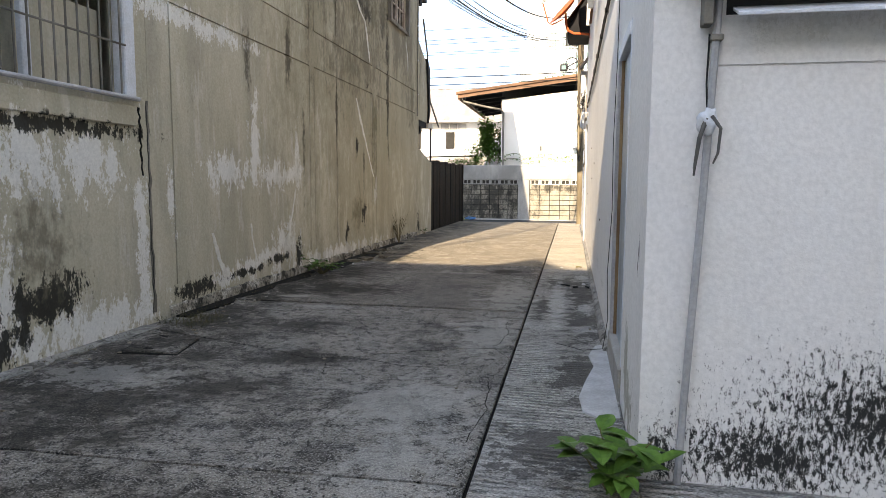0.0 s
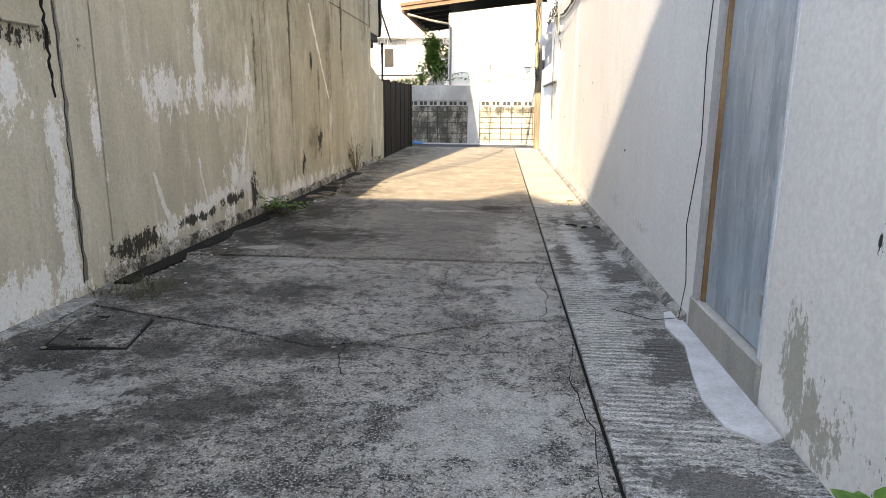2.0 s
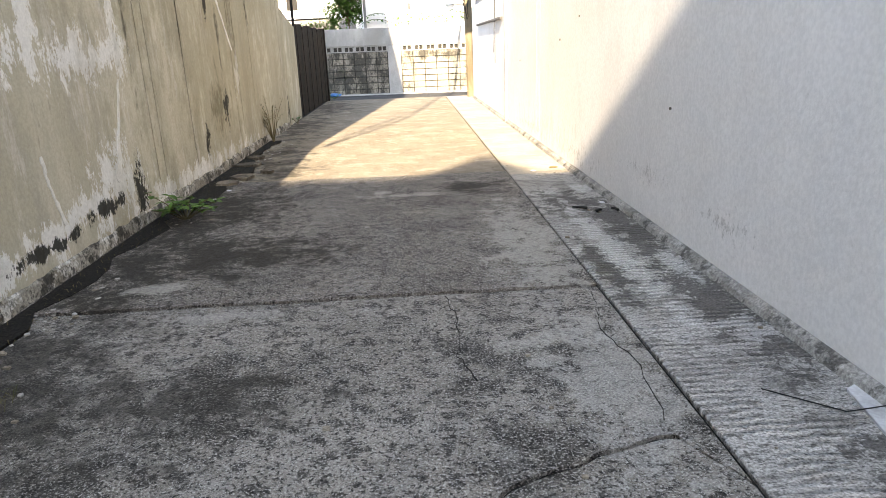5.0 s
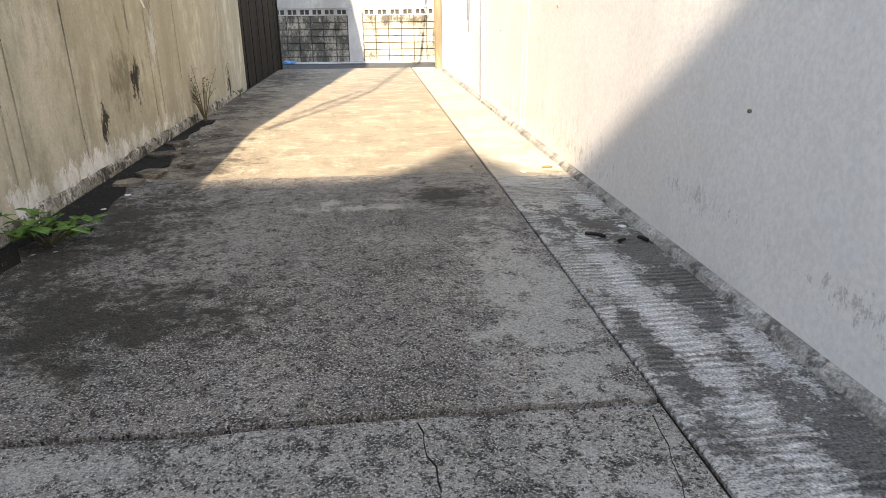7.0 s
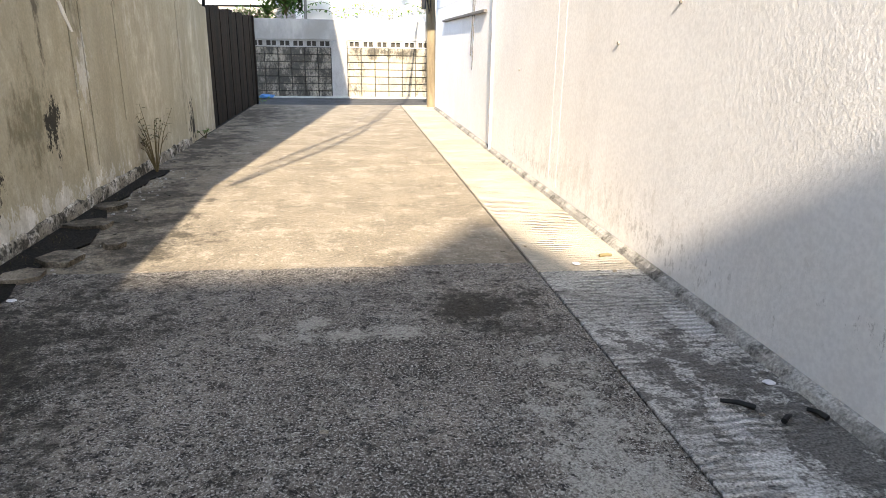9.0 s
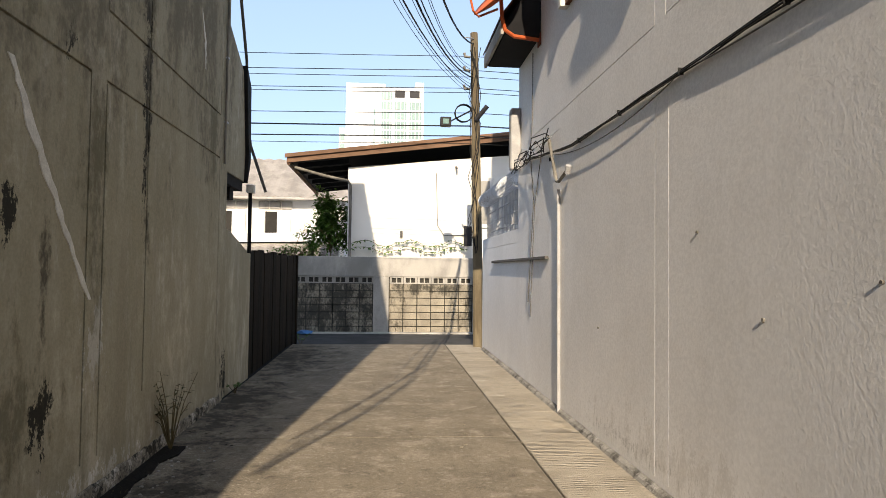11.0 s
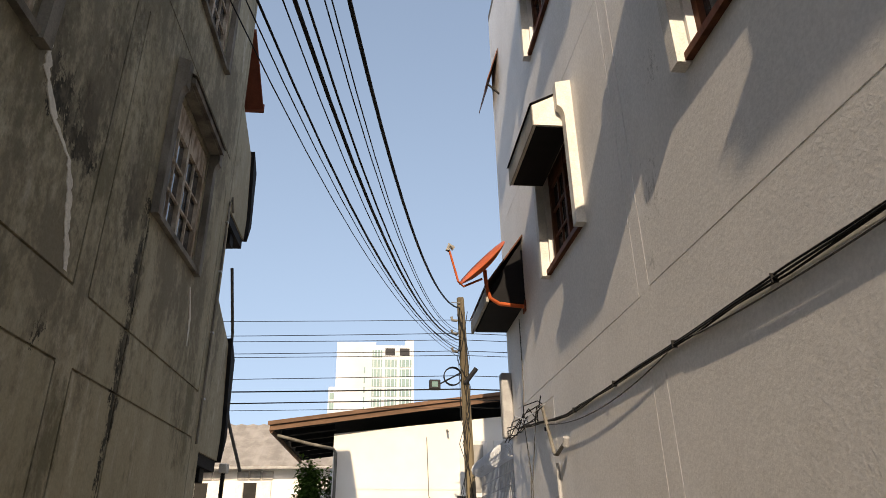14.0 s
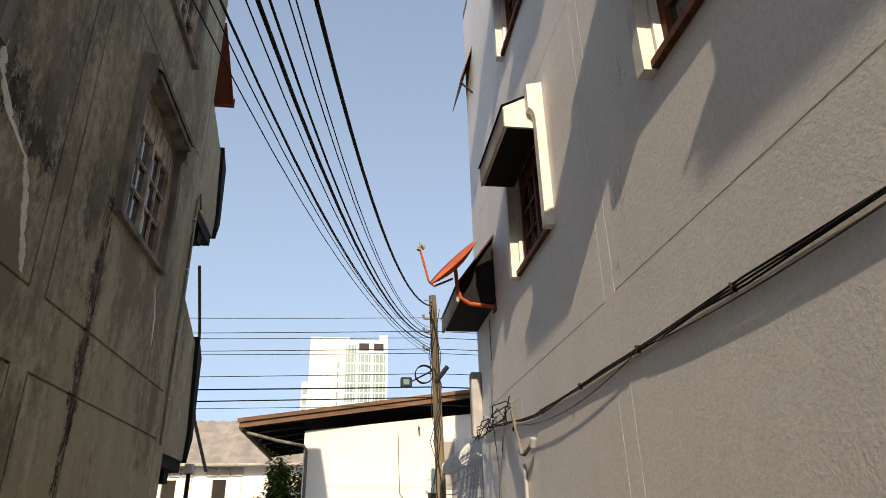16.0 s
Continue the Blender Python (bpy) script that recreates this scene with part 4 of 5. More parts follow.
dish = thing("satellite_dish", (RX, 17.3, 4.8), "orange satellite dish on a bent wall arm", "dish")
db = bmesh.new()
ctr, axis = Vector((.13, 17.3, 5.31)), Vector((-.67, -.25, .62)).normalized()
u = axis.cross(Vector((0, 1, 0))).normalized()
v = axis.cross(u)
prev = None
for layer, off in ((0, 0), (1, -.012)):
    rings = []
    for i in range(7):
        r = .43 * i / 6
        rings.append([db.verts.new(ctr + axis * (r * r * .5 + off - .05) + r * (math.cos(k * math.pi / 14) * u + math.sin(k * math.pi / 14) * v)) for k in range(28)] if i else [db.verts.new(ctr + axis * (off - .05))])
    for k in range(28):
        db.faces.new((rings[0][0], rings[1][k], rings[1][(k + 1) % 28]))
        for i in range(1, 6):
            db.faces.new((rings[i][k], rings[i + 1][k], rings[i + 1][(k + 1) % 28], rings[i][(k + 1) % 28]))
    if prev:
        for k in range(28):
            db.faces.new((prev[k], prev[(k + 1) % 28], rings[6][(k + 1) % 28], rings[6][k]))
    prev = rings[6]
part("reflector", db, M_ORANGE, dish, smooth=True)
part("mast", T([(RX - .002, 17.5, 4.78), (.35, 17.45, 4.80), (.22, 17.4, 4.86), (.17, 17.36, 5.0), (.15, 17.34, 5.25)], .028, 8), M_ORANGE, dish)
part("wall_plate", B(RX - .02, 17.42, 4.7, RX - .003, 17.58, 4.86, .004), M_RED, dish)
part("feed_arm", T([(.1, 17.3, 5.1), (-.16, 17.26, 4.97), (-.24, 17.2, 5.02), (-.36, 17.1, 5.42)], .016, 8), M_ORANGE, dish)
part("receiver", T([(-.38, 17.1, 5.42), (-.36, 17.1, 5.5), (-.3, 17.12, 5.46)], .035, 8), M_WALLGREY, dish, "pale receiver head")

jb = thing("junction_box", (RX - .08, 18.8, 3.2), "tall grey metal box on the wall corner", "box")
part("body", B(RX - .16, 18.7, 3.2, RX - .003, 18.86, 4.15, .012), M_PIPE, jb)
part("door", B(RX - .164, 18.72, 3.24, RX - .161, 18.84, 4.1), M_WALLGREY, jb)
dpipe = thing("drain_pipe", (LX + .02, 17.0, 2.9), "thin grey pipe with a bent top on the plaster wall", "pipe")
part("tube", T([(LX + .015, 17.3, 6.0), (LX + .02, 17.15, 6.15), (LX + .02, 17.05, 6.0), (LX + .02, 17.0, 4.5), (LX + .02, 16.98, 2.9)], .014), M_TRIM, dpipe)
for z in (3.4, 4.2, 5.0, 5.7):
    part("clamp", B(LX + .002, 16.985, z, LX + .04, 17.045, z + .02), M_STEEL, dpipe)

# lattice on the boundary wall
lat = thing("lattice_fence", (RX + .07, 20.5, 2.3), "grey steel lattice with a rolled wire top", "fence")
for i in range(26):
    y = 19.05 + i * .135
    part("bar", T([(RX + .07, y, 2.3), (RX + .07, y, 3.05)], .008), M_PIPE, lat)
for z in (2.42, 2.62, 2.82, 3.02):
    part("rail", T([(RX + .07, 18.95, z), (RX + .07, 22.5, z)], .008), M_PIPE, lat)
coil = [(RX + .02 + .14 * math.cos(i * .55), 18.95 + i * .0105, 3.12 + .14 * math.sin(i * .55)) for i in range(340)]
part("wire_roll", T(coil, .011, 4), M_WHITEMETAL, lat, "coil of pale wire along the top")

# black panel gate on the left
gt = thing("panel_fence", (LX - .1, 21.5, 0), "black weathered sheet fence panels with a brown streak", "fence")
for i in range(12):
    y = 18.98 + i * .43
    part("panel", B(LX - .12 - .012 * (i % 2), y, -.15, LX - .085 + .01 * (i % 2), y + .424, 1.9 + .02 * (i % 3), .004), M_FENCE, gt)
part("post", B(LX - .16, 24.15, -.2, LX - .04, 24.27, 1.95, .006), M_FENCE, gt)


# ---- power pole and overhead wires ----
pole = thing("power_pole", (.68, 22.85, 0), "weathered wooden power pole with fittings and coiled cable", "pole")
part("shaft", T([(.69, 22.9, -.2), (.66, 22.9, 1.5), (.61, 22.9, 3.5), (.56, 22.9, 5.5), (.52, 22.9, 6.85)], .12, 10, .085), M_POLE, pole)
for z in (6.3, 6.0, 5.6):
    part("insulator", T([(.43, 22.85, z), (.32, 22.82, z), (.3, 22.82, z + .08)], .03, 8), M_TRIM, pole)
part("lamp_arm", T([(.56, 22.8, 4.9), (.8, 22.7, 5.2)], .05, 8), M_LAMPBLACK, pole)
part("bracket", T([(.3, 22.75, 6.7), (.5, 22.8, 6.7)], .012), M_STEEL, pole)
coil = [(.3 + .19 * math.cos(i * .4), 22.75 + .002 * i, 5.05 + .19 * math.sin(i * .4)) for i in range(60)]
part("cable_coil", T(coil, .012, 4), M_BLACK, pole)
for k in range(5):
    rnd = random.Random(90 + k)
    part("cable", T([(.52 + rnd.uniform(-.12, .16), 22.78, 6.5 - i * .55 + rnd.uniform(-.1, .1)) for i in range(9)], .008), M_BLACK, pole)
lamp = thing("street_lamp", (.06, 24.2, 5.1), "small black floodlight hung on the wires by the pole", "lamp")
part("housing", B(-.1, 24.1, 5.05, .16, 24.25, 5.28, .02), M_LAMPBLACK, lamp)
part("lens", B(-.04, 24.085, 5.1, .1, 24.099, 5.23, .01), M_TOWERGLASS, lamp, "green lens")
part("arm", T([(.16, 24.2, 5.2), (.56, 22.98, 5.2)], .018), M_BLACK, lamp)


def wires(name, label, group, lines):
    for pts, r in lines:
        w = thing(name, pts[0], label, "wire", group)
        part("strand", T(pts, r, 5), M_BLACK, w)


cross = []
for k, (z, r) in enumerate(((6.32, .007), (6.01, .008), (5.86, .007), (5.61, .008), (5.51, .007), (5.06, .008), (4.77, .015), (4.55, .013), (4.38, .006))):
    cross.append((sag((-22, 24.0, z + .25 - .1 * (k % 2)), (.5, 23.0, z + .05), .12, 10) + sag((.5, 23.0, z + .05), (20, 24.0, z + .2), .12, 8)[1:], r))
wires("power_wire", "black overhead wire running along the lane", "wires along the lane", cross)


def arc(a, b, c, n=16):
    """A smooth curve through a, b and c."""
    a, b, c = Vector(a), Vector(b), Vector(c)
    s = (b - a).length / ((b - a).length + (c - b).length)
    k = (b - (1 - s) ** 2 * a - s * s * c) / (2 * s * (1 - s))
    return [(1 - i / n) ** 2 * a + 2 * (i / n) * (1 - i / n) * k + (i / n) ** 2 * c for i in range(n + 1)]


over = []
rnd = random.Random(5)
for i in range(9):
    off = (i - 4) * .085
    mid = (-1.93 + off * .9 + rnd.uniform(-.03, .03), 11.0, 4.38 + abs(off) * .25 + rnd.uniform(-.05, .05))
    span = [p for p in arc((.5, 22.85, 5.75 + .08 * i - .3), mid, (-2.7 + .06 * (i - 4), 2.0, 4.9 + .08 * i), 26) if p.y > 10.9]
    over.append((span + [Vector((-2.45 + off * .6, 9.0, mid[2] + .02)), Vector((-3.22 + .012 * (i - 4), 6.3, mid[2] + .12 + .03 * i))], .013 if i == 5 else (.008 if i in (2, 6) else .0045)))
wires("power_wire", "black cable of a bundle sagging over the alley", "cables over the alley", over)
wires("power_wire", "thick twisted black cable sagging over the alley", "cables over the alley", [([p for p in arc((.5, 22.85, 6.6), (-1.36, 13.2, 4.95), (-2.6, 3.0, 6.6), 30) if p.y > 11.4] + [Vector((-2.35, 9.2, 4.95)), Vector((-3.2, 6.5, 5.1))], .016)])
dp = thing("loose_pipe", (LX + .1, 18.4, 4), "grey hose hanging off the balcony front", "pipe")
part("tube", T([(LX + .02, 17.6, 5.3), (LX - .04, 18.35, 4.6), (LX - .02, 18.4, 3.7), (LX + .02, 18.45, 3.4), (LX + .22, 18.6, 2.75)], .022), M_CABLEGREY, dp)
dp = thing("support_pipe", (LX - .05, 18.6, 0), "thin dark post standing under the balcony", "pipe")
part("tube", T([(LX + .02, 18.5, 1.85), (LX + .02, 18.5, 2.75)], .03), M_HOOD, dp)
part("cap", B(LX - .03, 18.44, 2.72, LX + .08, 18.56, 2.84, .01), M_WHITETRIM, dp)


# ---- plants ----
def leaf(bm, base, way, length, width, droop=.3):
    """One leaf: a bent, pointed blade of two rows."""
    way = Vector(way).normalized()
    side = way.cross(Vector((.05, .02, 1))).normalized()
    up = side.cross(way)
    base = Vector(base)
    rows = []
    for s, w in ((0, .12), (.3, .9), (.6, .85), (.85, .4), (1, .03)):
        c = base + way * length * s - Vector((0, 0, droop * length * s * s))
        rows.append((bm.verts.new(c - side * width * w / 2 + up * .1 * width * w), bm.verts.new(c), bm.verts.new(c + side * width * w / 2 + up * .1 * width * w)))
    for q, r in zip(rows, rows[1:]):
        bm.faces.new((q[0], q[1], r[1], r[0]))
        bm.faces.new((q[1], q[2], r[2], r[1]))


def bushy(name, at, radius, height, count, size, label, seed, material=None, ratio=.75):
    rnd = random.Random(seed)
    t = thing(name, at, label, "plant")
    st, lf = bmesh.new(), bmesh.new()
    at = Vector(at)
    for k in range(max(4, count // 7)):
        a = rnd.uniform(0, 2 * math.pi)
        tip = at + Vector((math.cos(a) * radius * rnd.uniform(.2, 1), math.sin(a) * radius * rnd.uniform(.2, 1), height * rnd.uniform(.35, 1)))
        mid = at.lerp(tip, .5) + Vector((0, 0, height * .12))
        tube(st, [at, mid, tip], .006, 4, .002)
        for q in range(7):
            b = rnd.uniform(0, 2 * math.pi)
            leaf(lf, mid.lerp(tip, rnd.random()), (math.cos(b), math.sin(b), rnd.uniform(-.1, .7)), size * rnd.uniform(.6, 1.25), size * ratio * rnd.uniform(.7, 1.1))
    tagged(part("stem", st, M_STEM, t), kind="stuff")
    tagged(part("leaves", lf, material or M_LEAF, t), kind="stuff")
    return t


bushy("weed", (.6, 4.2, -.02), .21, .33, 90, .13, "bright green broad-leaved weed at the wall foot", 1)
bushy("weed", (-3.02, 10.05, 0), .3, .26, 110, .09, "low green weed growing in the gutter", 2)
bushy("weed", (-3.2, 14.9, 0), .28, .75, 130, .06, "thin dry weed standing against the wall", 3, M_DRYLEAF, .4)
bushy("weed", (-3.25, 17.6, 0), .2, .22, 30, .06, "small weed at the wall end", 4)
bushy("weed", (-3.3, 24.5, -.15), .25, .3, 40, .08, "small weed at the foot of the fence", 6)


def grass(name, x0, x1, y0, y1, n, h, seed, label):
    rnd = random.Random(seed)
    bm = bmesh.new()
    for k in range(n):
        b = Vector((rnd.uniform(x0, x1), rnd.uniform(y0, y1), 0))
        a = rnd.uniform(0, 6.28)
        d = Vector((math.cos(a), math.sin(a), 0)) * h * rnd.uniform(.3, 1.1)
        s = Vector((-d.y, d.x, 0)).normalized() * .0018
        hh = h * rnd.uniform(.15, .6)
        m, t = b + d * .5 + Vector((0, 0, hh)), b + d + Vector((0, 0, hh * .7))
        v = [bm.verts.new(p) for p in (b - s, b + s, m + s, m - s, t)]
        bm.faces.new((v[0], v[1], v[2], v[3]))
        bm.faces.new((v[3], v[2], v[4]))
    return tagged(part(name, bm, M_DRYLEAF), label, "grass", kind="stuff")


grass("dry_grass", -3.25, -2.75, 6.6, 7.1, 230, .13, 11, "dry grass and weeds in the wall corner")
grass("gutter_grass", -3.27, -3.1, 7.2, 14, 260, .07, 12, "sparse dry grass along the wall foot")
grass("wall_grass", -3.29, -3.15, 4.2, 6.4, 120, .06, 13, "sparse weeds along the wall foot")


def leaf_mass(name, centre, size, n, ls, seed, label, category="shrub", trunk=True):
    rnd = random.Random(seed)
    t = thing(name, (centre[0], centre[1], max(0, centre[2] - size[2])), label, category)
    lf = bmesh.new()
    c = Vector(centre)
    st = bmesh.new()
    clumps = []
    for k in range(16):
        d = Vector((rnd.gauss(0, .5), rnd.gauss(0, .5), rnd.gauss(0, .5)))
        clumps.append(Vector((c.x + d.x * size[0], c.y + d.y * size[1], c.z + d.z * size[2])))
        tube(st, [(c.x, c.y, c.z - size[2]), (c + clumps[-1]) / 2, clumps[-1]], .02, 4, .006)
    for k in range(n):
        b = rnd.choice(clumps) + Vector((rnd.gauss(0, .22) * size[0], rnd.gauss(0, .22) * size[1], rnd.gauss(0, .22) * size[2]))
        a = rnd.uniform(0, 6.28)
        leaf(lf, b, (math.cos(a), math.sin(a), rnd.uniform(-.6, .5)), ls * rnd.uniform(.6, 1.3), ls * .55)
    tagged(part("branches", st, M_STEM, t), kind="stuff")
    tagged(part("leaves", lf, M_LEAF, t), kind="stuff")
    if category == "tree":
        part("trunk", T([(c.x, c.y, -.25), (c.x + .1, c.y, c.z * .5), (c.x, c.y, c.z)], .3, 8, .08), M_STEM, t)
    else:
        tube_bm = T([(c.x, c.y, -.2), (c.x + .03, c.y, c.z - size[2])], .03, 6, .02)
        part("trunk", tube_bm, M_STEM, t)
    return t


leaf_mass("creeper", (-3.05, 29.0, 3.0), (.6, .5, .85), 3200, .15, 21, "dense green creeper hanging beside the house wall")
leaf_mass("creeper", (-4.0, 27.8, 2.1), (.8, .3, .3), 900, .1, 22, "creeper trailing over the block wall")
tv = thing("vine", (-.3, 28.4, 2.0), "thin leafy vine trailing along the wall top", "plant")
vb, vl = bmesh.new(), bmesh.new()
rnd = random.Random(31)
for z0 in (2.45, 2.25):
    pts = [(-2.4 + i * .2, 28.4, z0 + .08 * math.sin(i * .9) + rnd.uniform(-.04, .04)) for i in range(18)]
    tube(vb, pts, .008, 4)
    for p in pts:
        for k in range(5):
            leaf(vl, Vector(p) + Vector((rnd.uniform(-.1, .1), -.01, 0)), (rnd.uniform(-1, 1), -.5, rnd.uniform(-.8, .3)), .08, .06)
part("stem", vb, M_STEM, tv)
part("leaves", vl, M_LEAF, tv)
yu = thing("yucca", (-3.55, 28.6, 1.6), "spiky green yucca behind the block wall", "plant")
yl = bmesh.new()
for k in range(46):
    a, up = rnd.uniform(0, 6.28), rnd.uniform(.1, 1.6)
    leaf(yl, (-3.55, 28.6, 2.15), (math.cos(a), math.sin(a), up), rnd.uniform(.5, .75), .06, .25)
part("leaves", yl, M_LEAF, yu)
part("trunk", T([(-3.55, 28.6, -.2), (-3.55, 28.6, 2.2)], .07, 8), M_STEM, yu)
leaf_mass("tree", (-6.5, 60, 8.6), (3.5, 2, .9), 700, .35, 51, "far tree crown above the roofs", "tree")
leaf_mass("tree", (-1.0, 57, 9.6), (2.4, 2, .7), 600, .3, 52, "far tree crown above the roofs", "tree")


# ---- wall repairs and small wall details ----
for pts, w in (([(12.45, 4.75), (12.52, 4.5), (12.71, 4.3), (13.0, 4.17), (13.1, 3.98), (13.2, 3.7), (13.3, 3.47)], [.05, .08, .09, .07, .07, .07, .05]),
               ([(12.5, 2.75), (12.72, 2.4), (13.1, 1.9), (13.55, 1.33)], [.05, .09, .07, .05]),
               ([(15.95, 4.4), (16.1, 4.1), (16.15, 3.75)], [.03, .05, .03]),
               ([(7.75, .75), (7.85, .5), (8.05, .2)], [.04, .07, .1]),
               ([(8.6, .8), (8.65, .55), (8.75, .3)], [.03, .03, .04]),
               ([(9.9, 1.2), (9.7, .7), (9.6, .4)], [.03, .05, .1])):
    part("crack_repair", ribbon(pts, w, LX - .001, .006, 1), M_REPAIR, wl, "pale filler along a crack")
for y, z, s in ((12.25, 1.38, .012), (8.9, .9, .01), (13.0, 1.9, .01), (11.4, 1.6, .009), (15.0, 1.1, .01)):
    part("nail", T([(RX + .001, y, z), (RX - .012, y, z)], s), M_TRIM, None).name = "wall_nail"
for o in [o for o in bpy.data.objects if o.name.startswith("wall_nail")]:
    tagged(o, "short rusty peg stuck in the grey wall", "peg", "pegs in the wall")


part("joint_gap", ribbon([(6.73, 2.0), (6.74, 1.3), (6.73, .6), (6.75, .02)], [.035, .03, .045, .04], LX - .004, .006, 1), M_TRIM, wl, "rough joint between two wall sections")
part("joint_gap", ribbon([(6.715, 2.0), (6.73, 1.5), (6.71, 1.0), (6.735, .5), (6.72, .02)], [.006, .01, .005, .009, .006], LX + .0025, .004, 1), M_MORTAR, wl, "dark open crack in the joint")
part("joint_gap", ribbon([(6.62, 1.93), (6.63, 1.6), (6.64, 1.3)], [.03, .025, .015], LX - .001, .004, 1), M_DIRT, wl)

# ---- ground details ----
soil = bmesh.new()
srnd = random.Random(77)
left_edge = [(LX + .036, 7.0 + i * .25) for i in range(33)]
right_edge = [(LX + .16 + .14 * noise.noise(Vector((i * .37, 4.2, 0))) + srnd.uniform(0, .1) + (.13 * math.sin((i - 13) / 13 * math.pi) if 13 < i < 26 else 0), 7.0 + i * .25) for i in range(33)]
prism(soil, [(x, y, -.004) for x, y in left_edge + right_edge[::-1]], (0, 0, .02))
tagged(part("gutter_soil", soil, M_DIRT), "black damp soil and moss lying along the wall foot", "soil", kind="stuff")
soil = bmesh.new()
prism(soil, [(LX + .004, 4.3, -.004), (LX + .004, 6.6, -.004)] + [(LX + .1 + srnd.uniform(0, .1), 6.6 - i * .23, -.004) for i in range(11)], (0, 0, .014))
tagged(part("rough_footing", soil, M_FILLET), "rough grey cement smeared along the wall foot", "soil", kind="stuff")
chips = bmesh.new()
for k in range(260):
    x, y = LX + .08 + abs(srnd.gauss(0, .2)), srnd.uniform(7, 15)
    q = srnd.uniform(.006, .018)
    prism(chips, [(x + q * math.cos(a + srnd.uniform(-.4, .4)), y + q * math.sin(a), .004) for a in (0, 1.3, 2.5, 3.8, 5)], (0, 0, q * .5))
tagged(part("plaster_chips", chips, M_WALLGREY), "fallen plaster chips and leaves along the wall foot", "rubble", kind="stuff")
mc = thing("manhole_cover", (-2.8, 6.0, 0), "broken concrete drain cover with lifting slots in the gutter", "drain cover")
part("pit_rim", prism(bmesh.new(), [(-3.075, 6.375, -.01), (-2.555, 6.225, -.01), (-2.455, 5.75, -.01), (-2.92, 5.70, -.01)], (0, 0, .014)), M_DIRT, mc, "dark open gap round the cover")
part("slab", prism(bmesh.new(), [(-3.06, 6.36, -.006), (-2.57, 6.21, -.006), (-2.47, 5.77, -.006), (-2.9, 5.75, -.006)], (0, 0, .022)), M_FLOOR, mc)
for x, y in ((-2.88, 6.22), (-2.75, 5.84)):
    part("slot", B(x - .04, y - .014, .0161, x + .04, y + .014, .0185), M_DIRT, mc, "dark lifting slot")
rnd = random.Random(8)
for k, (x, y, sx, sy, a) in enumerate(((-3.1, 12.72, .3, .13, .35), (-2.98, 11.9, .25, .16, .2), (-3.05, 11.55, .22, .12, -.3), (-3.15, 13.3, .2, .1, .5), (-2.75, 12.2, .14, .1, 1.0))):
    rb = prism(bmesh.new(), [(x + sx * .6 * math.cos(q * 1.05 + a) * rnd.uniform(.8, 1.2), y + sy * math.sin(q * 1.05 + a) * rnd.uniform(.8, 1.2), -.01) for q in range(6)], (.01, 0, .05))
    tagged(part("concrete_lump", rb, M_FLOOR_FAR), "broken concrete lump lying in the gutter", "rubble", "rubble in the gutter")
lit = bmesh.new()
for k in range(170):
    x, y = rnd.uniform(-3.25, -2.7) if k < 110 else rnd.uniform(-3.2, .6), rnd.uniform(4, 16)
    s = rnd.uniform(.004, .016)
    box(lit, x - s, y - s * .7, -.004, x + s, y + s * .7, s * .8)
tagged(part("grit", lit, M_FLOOR_FAR), "scattered grit and small stones on the slabs", "grit", kind="stuff")
peb = bmesh.new()
for k in range(70):
    x, y = rnd.gauss(-2.72, .09), rnd.gauss(8.15, .04)
    s = rnd.uniform(.003, .007)
    box(peb, x - s, y - s, -.004, x + s, y + s, s)
tagged(part("white_pebbles", peb, M_PAPER), "little heap of white chips on the slab", "pebbles", kind="stuff")
for n_, x, y, l, a, m_, lab in (("stick", .35, 9.8, .13, 2.6, M_BLACK, "short black stick on the strip"), ("stick", .62, 9.7, .08, 2.0, M_BLACK, "short black stick on the strip"), ("stick", .48, 9.68, .06, .6, M_BLACK, "short black stick on the strip"),
                                ("stick", .54, 11.7, .09, .1, M_STEM, "brown twig lying in the sun")):
    d = Vector((math.cos(a), math.sin(a), 0)) * l / 2
    c = Vector((x, y, .012))
    tagged(part(n_, T([c - d, c + Vector((.004, .006, .004)), c + d], .013, 6, .009), m_), lab, "stick")
for x, y, m_, lab in ((.58, 9.95, M_PAPER, "crumpled white paper scrap"), (.28, 11.55, M_PAPER, "small white paper scrap"), (-2.95, 11.2, M_PAPER, "white litter scrap in the gutter"), (-3.1, 11.9, M_BLUE, "blue plastic scrap in the gutter"), (-2.98, 10.8, M_PAPER, "white litter scrap in the gutter"), (-3.5, 26.9, M_BLUE, "blue plastic bag by the block wall")):
    b = bmesh.new()
    bmesh.ops.create_icosphere(b, subdivisions=2, radius=.028 if y < 20 else .2)
    for v in b.verts:
        v.co = Vector((v.co.x, v.co.y * .7, v.co.z * .3)) * (1 + .6 * noise.noise(v.co * 30)) + Vector((x, y, .012 if y < 20 else -.08))
    tagged(part("litter", b, m_), lab, "litter")
pat = [(RX - .02, 6.75), (RX - .1, 6.7), (RX - .16, 6.4), (RX - .13, 6.1), (RX - .2, 5.7), (RX - .24, 5.4), (RX - .22, 5.15), (RX - .1, 5.02), (RX - .02, 5.08)]
structure("ground_cement_patch", prism(bmesh.new(), [(x, y, -.01) for x, y in pat], (0, 0, .022)), M_CEMENT, "smooth pale cement patch below the door")


# ---- slabs ----
alley = structure("pavement", B(LX, -7.9, -.19, RX, 23.28, -.026), M_DIRT, "alley paved with cracked concrete slabs")


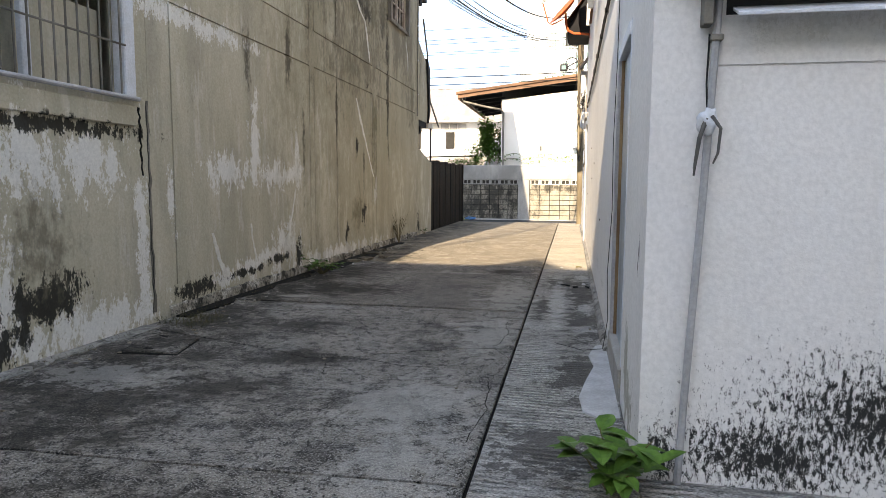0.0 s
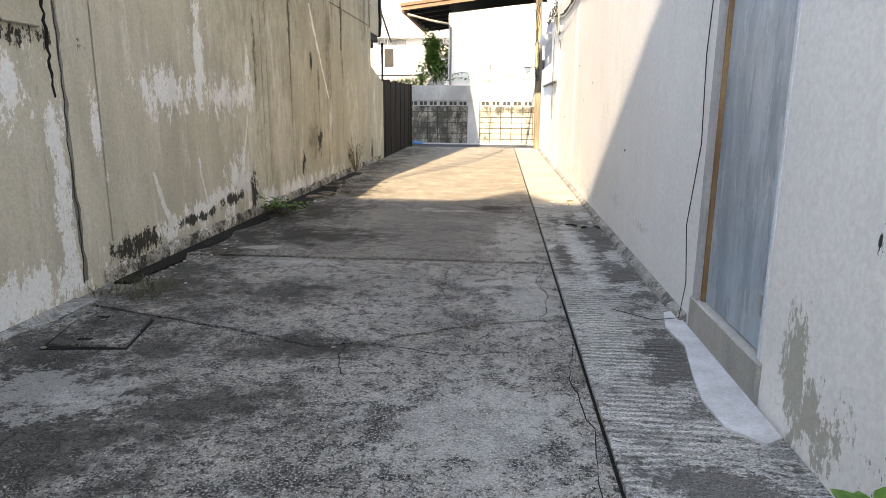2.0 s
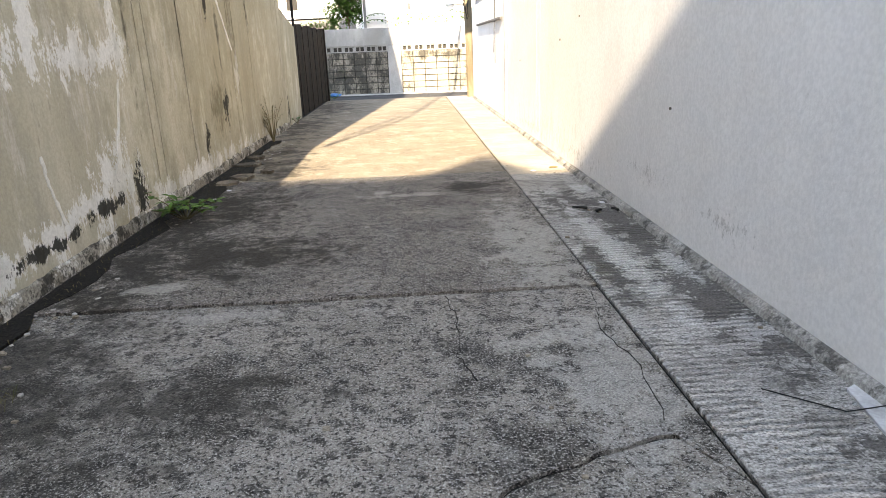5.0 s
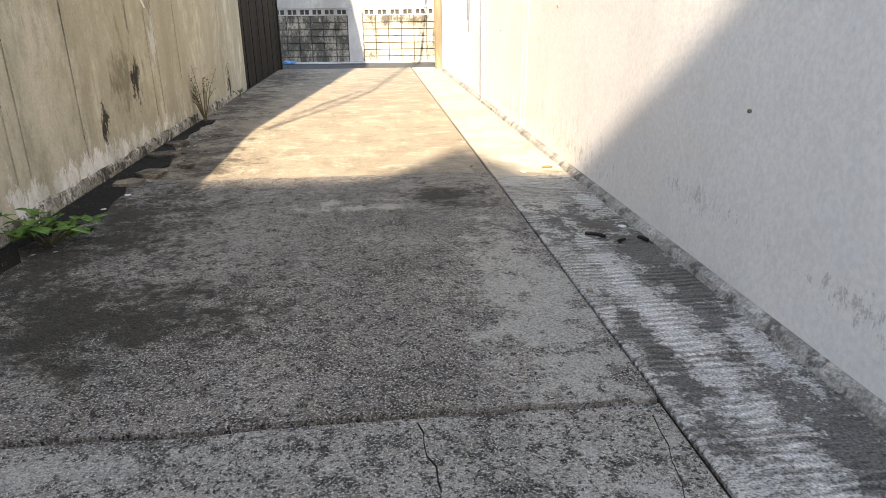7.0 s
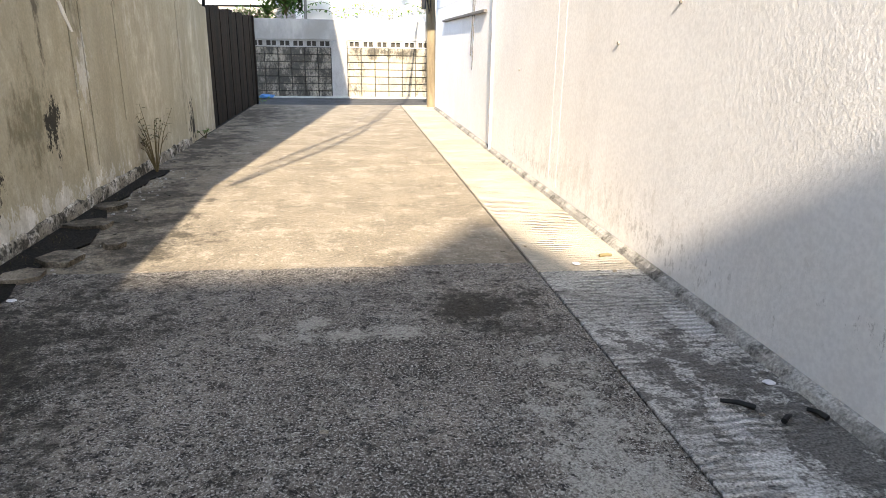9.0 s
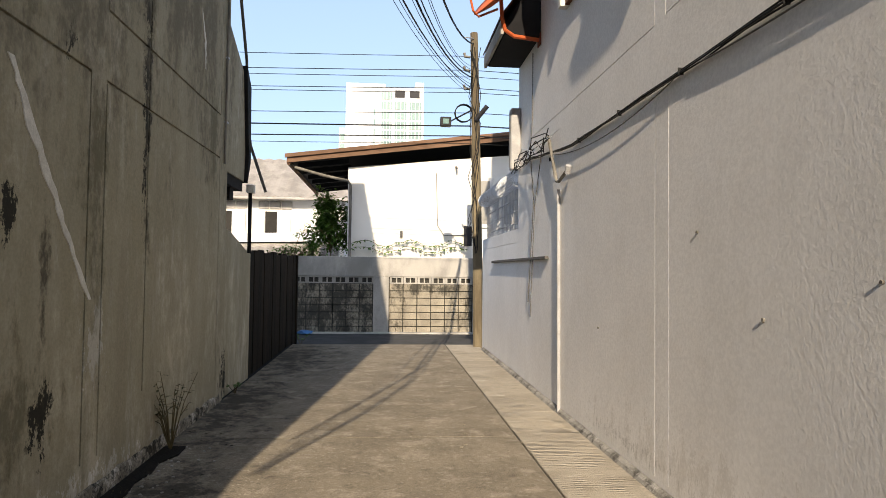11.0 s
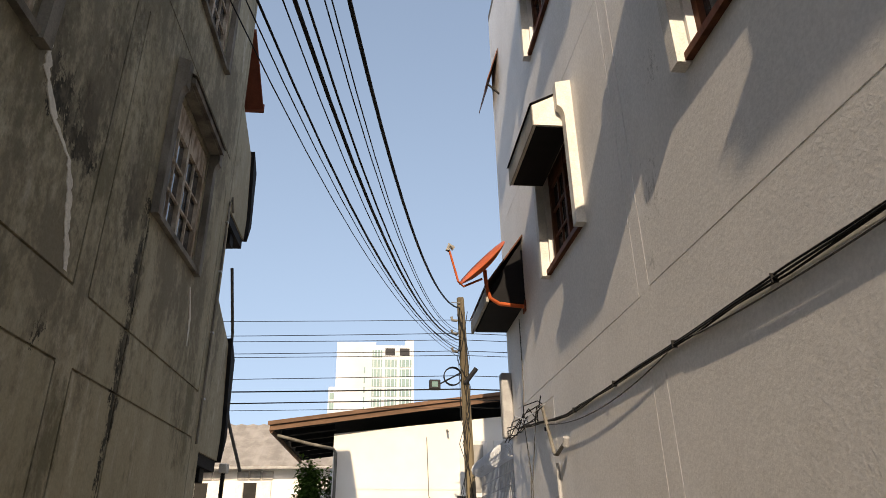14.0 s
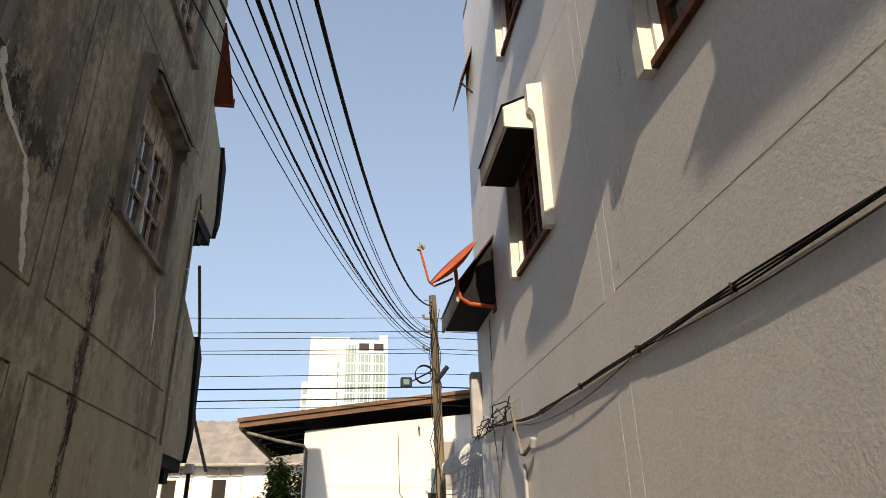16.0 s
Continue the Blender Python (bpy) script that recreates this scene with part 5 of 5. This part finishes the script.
def slab(pts, material, thick=.03, top=0.0):
    bm = prism(bmesh.new(), [(x, y, top - thick) for x, y in pts], (0, 0, thick))
    rim = [e for e in bm.edges if all(abs(v.co.z - top) < 1e-6 for v in e.verts)]
    bmesh.ops.bevel(bm, geom=rim, offset=.006, segments=1, affect="EDGES")
    part("slab", bm, material, alley)


G = .014
wob = random.Random(3)


def ragged(x0, y0, x1, y1, n=14, a=.012):
    return [(x0 + (x1 - x0) * i / n, y0 + (y1 - y0) * i / n + (wob.uniform(-a, a) if 0 < i < n else 0)) for i in range(n + 1)]


crack = [(LX, 6.56), (-2.52, 6.29), (-2.21, 6.2), (-1.9, 6.09), (-1.62, 5.96), (-1.47, 5.9), (-1.15, 6.01), (-.91, 6.17), (-.65, 6.32), (-.4, 6.41), (-.16, 6.48), (-.11, 6.38), (-G, 6.2)]
fine = []
for (a, b), (c, d) in zip(crack, crack[1:]):
    fine += [(a + (c - a) * i / 4, b + (d - b) * i / 4 + (wob.uniform(-.022, .022) if i else 0)) for i in range(4)]
fine.append(crack[-1])
j4, j8, j12 = ragged(LX, 4.0, -G, 4.12), ragged(LX, 7.96, -G, 7.99), ragged(LX, 11.62, -G, 11.6)
up = lambda line, d: [(x, y + d) for x, y in line]
slab([(LX, -7.9), (-G, -7.9)] + up(j4, -.011)[::-1], M_FLOOR)
slab(up(j4, .011) + up(fine, -.014)[::-1], M_FLOOR)
slab(up(fine, .014) + up(j8, -.011)[::-1], M_FLOOR)
slab(up(j8, .011) + up(j12, -.005)[::-1], M_FLOOR_BROWN, top=.012)
ys = [11.605, 15.3, 19.2, 23.28]
for a, b in zip(ys, ys[1:]):
    slab(ragged(LX, a + .004, -G, a + .004, 10, .004) + [(-G, b - .004), (LX, b - .004)], M_FLOOR_FAR, top=.002)
strip = [-7.9, 4.2, 8.3, 11.45, 16.4, 20.0, 23.28]
for a, b in zip(strip, strip[1:]):
    # past the shadow edge the strip takes its sun-toned copy
    slab([(G * .4, a + .003), (RX - .002, a + .003), (RX - .002, b - .003), (G * .4, b - .003)], M_STRIP if a < 11 else M_STRIP_FAR)
slab([(RX, -7.9), (8.9, -7.9), (8.9, 4.36), (RX, 4.36)], M_STRIP)

for pts in ([(-.9, 7.95), (-.85, 7.6), (-.88, 7.2), (-.8, 6.9)], [(-.06, 7.9), (-.16, 7.4), (-.1, 7.0), (-.16, 6.5)], [(-.03, 6.1), (-.09, 5.6), (-.05, 5.1), (-.1, 4.5)], [(-1.3, 5.96), (-1.28, 5.7), (-1.2, 5.5)], [(-1.15, 5.98), (-.7, 5.85), (-.3, 5.95)]):
    cb = bmesh.new()
    line = []
    for (a, b), (c, d) in zip(pts, pts[1:]):
        line += [(a + (c - a) * i / 6 + wob.uniform(-.012, .012), b + (d - b) * i / 6 + wob.uniform(-.012, .012)) for i in range(6)]
    rows = [[cb.verts.new((x + e * wob.uniform(.001, .0035), y + e * .003, z)) for e, z in ((-1, -.002), (-1, .0012), (1, .0012), (1, -.002))] for x, y in line]
    for q, t in zip(rows, rows[1:]):
        for k in range(3):
            cb.faces.new((q[k], q[k + 1], t[k + 1], t[k]))
    part("hairline_crack", cb, M_DIRT, alley, "dirt-filled hairline crack")

# blocks of the wall across the road
shared = {}


def piece(key, bm_fn, material, at, parent, name):
    if key not in shared:
        me = bpy.data.meshes.new(name)
        bm = bm_fn()
        bm.to_mesh(me)
        bm.free()
        me.materials.append(material)
        shared[key] = me
    ob = new(name, shared[key])
    ob.parent = parent
    ob.location = at
    return ob


def vent():
    bm = bmesh.new()
    for a in ((0, 0, 0, .385, .058, .035), (0, 0, .165, .385, .058, .2), (0, 0, .036, .06, .058, .164), (.325, 0, .036, .385, .058, .164), (.175, .02, .036, .21, .058, .164)):
        box(bm, *a)
    return bm


for x0, cols in ((-3.9, 6), (-1.22, 6), (1.52, 6), (-8.9, 12)):
    wdt = .37 if x0 == -3.9 else .393
    for c in range(cols):
        for r in range(7):
            piece("block%s" % wdt, lambda: B(0, 0, 0, wdt - .024, .055, .18, .006), M_BLOCK, (x0 + c * wdt, BY + random.uniform(-.004, .006), -.14 + r * .2), wb, "block")
        piece("vent", vent, M_WALLGREY, (x0 + c * wdt, BY, 1.25), wb, "vent_block")
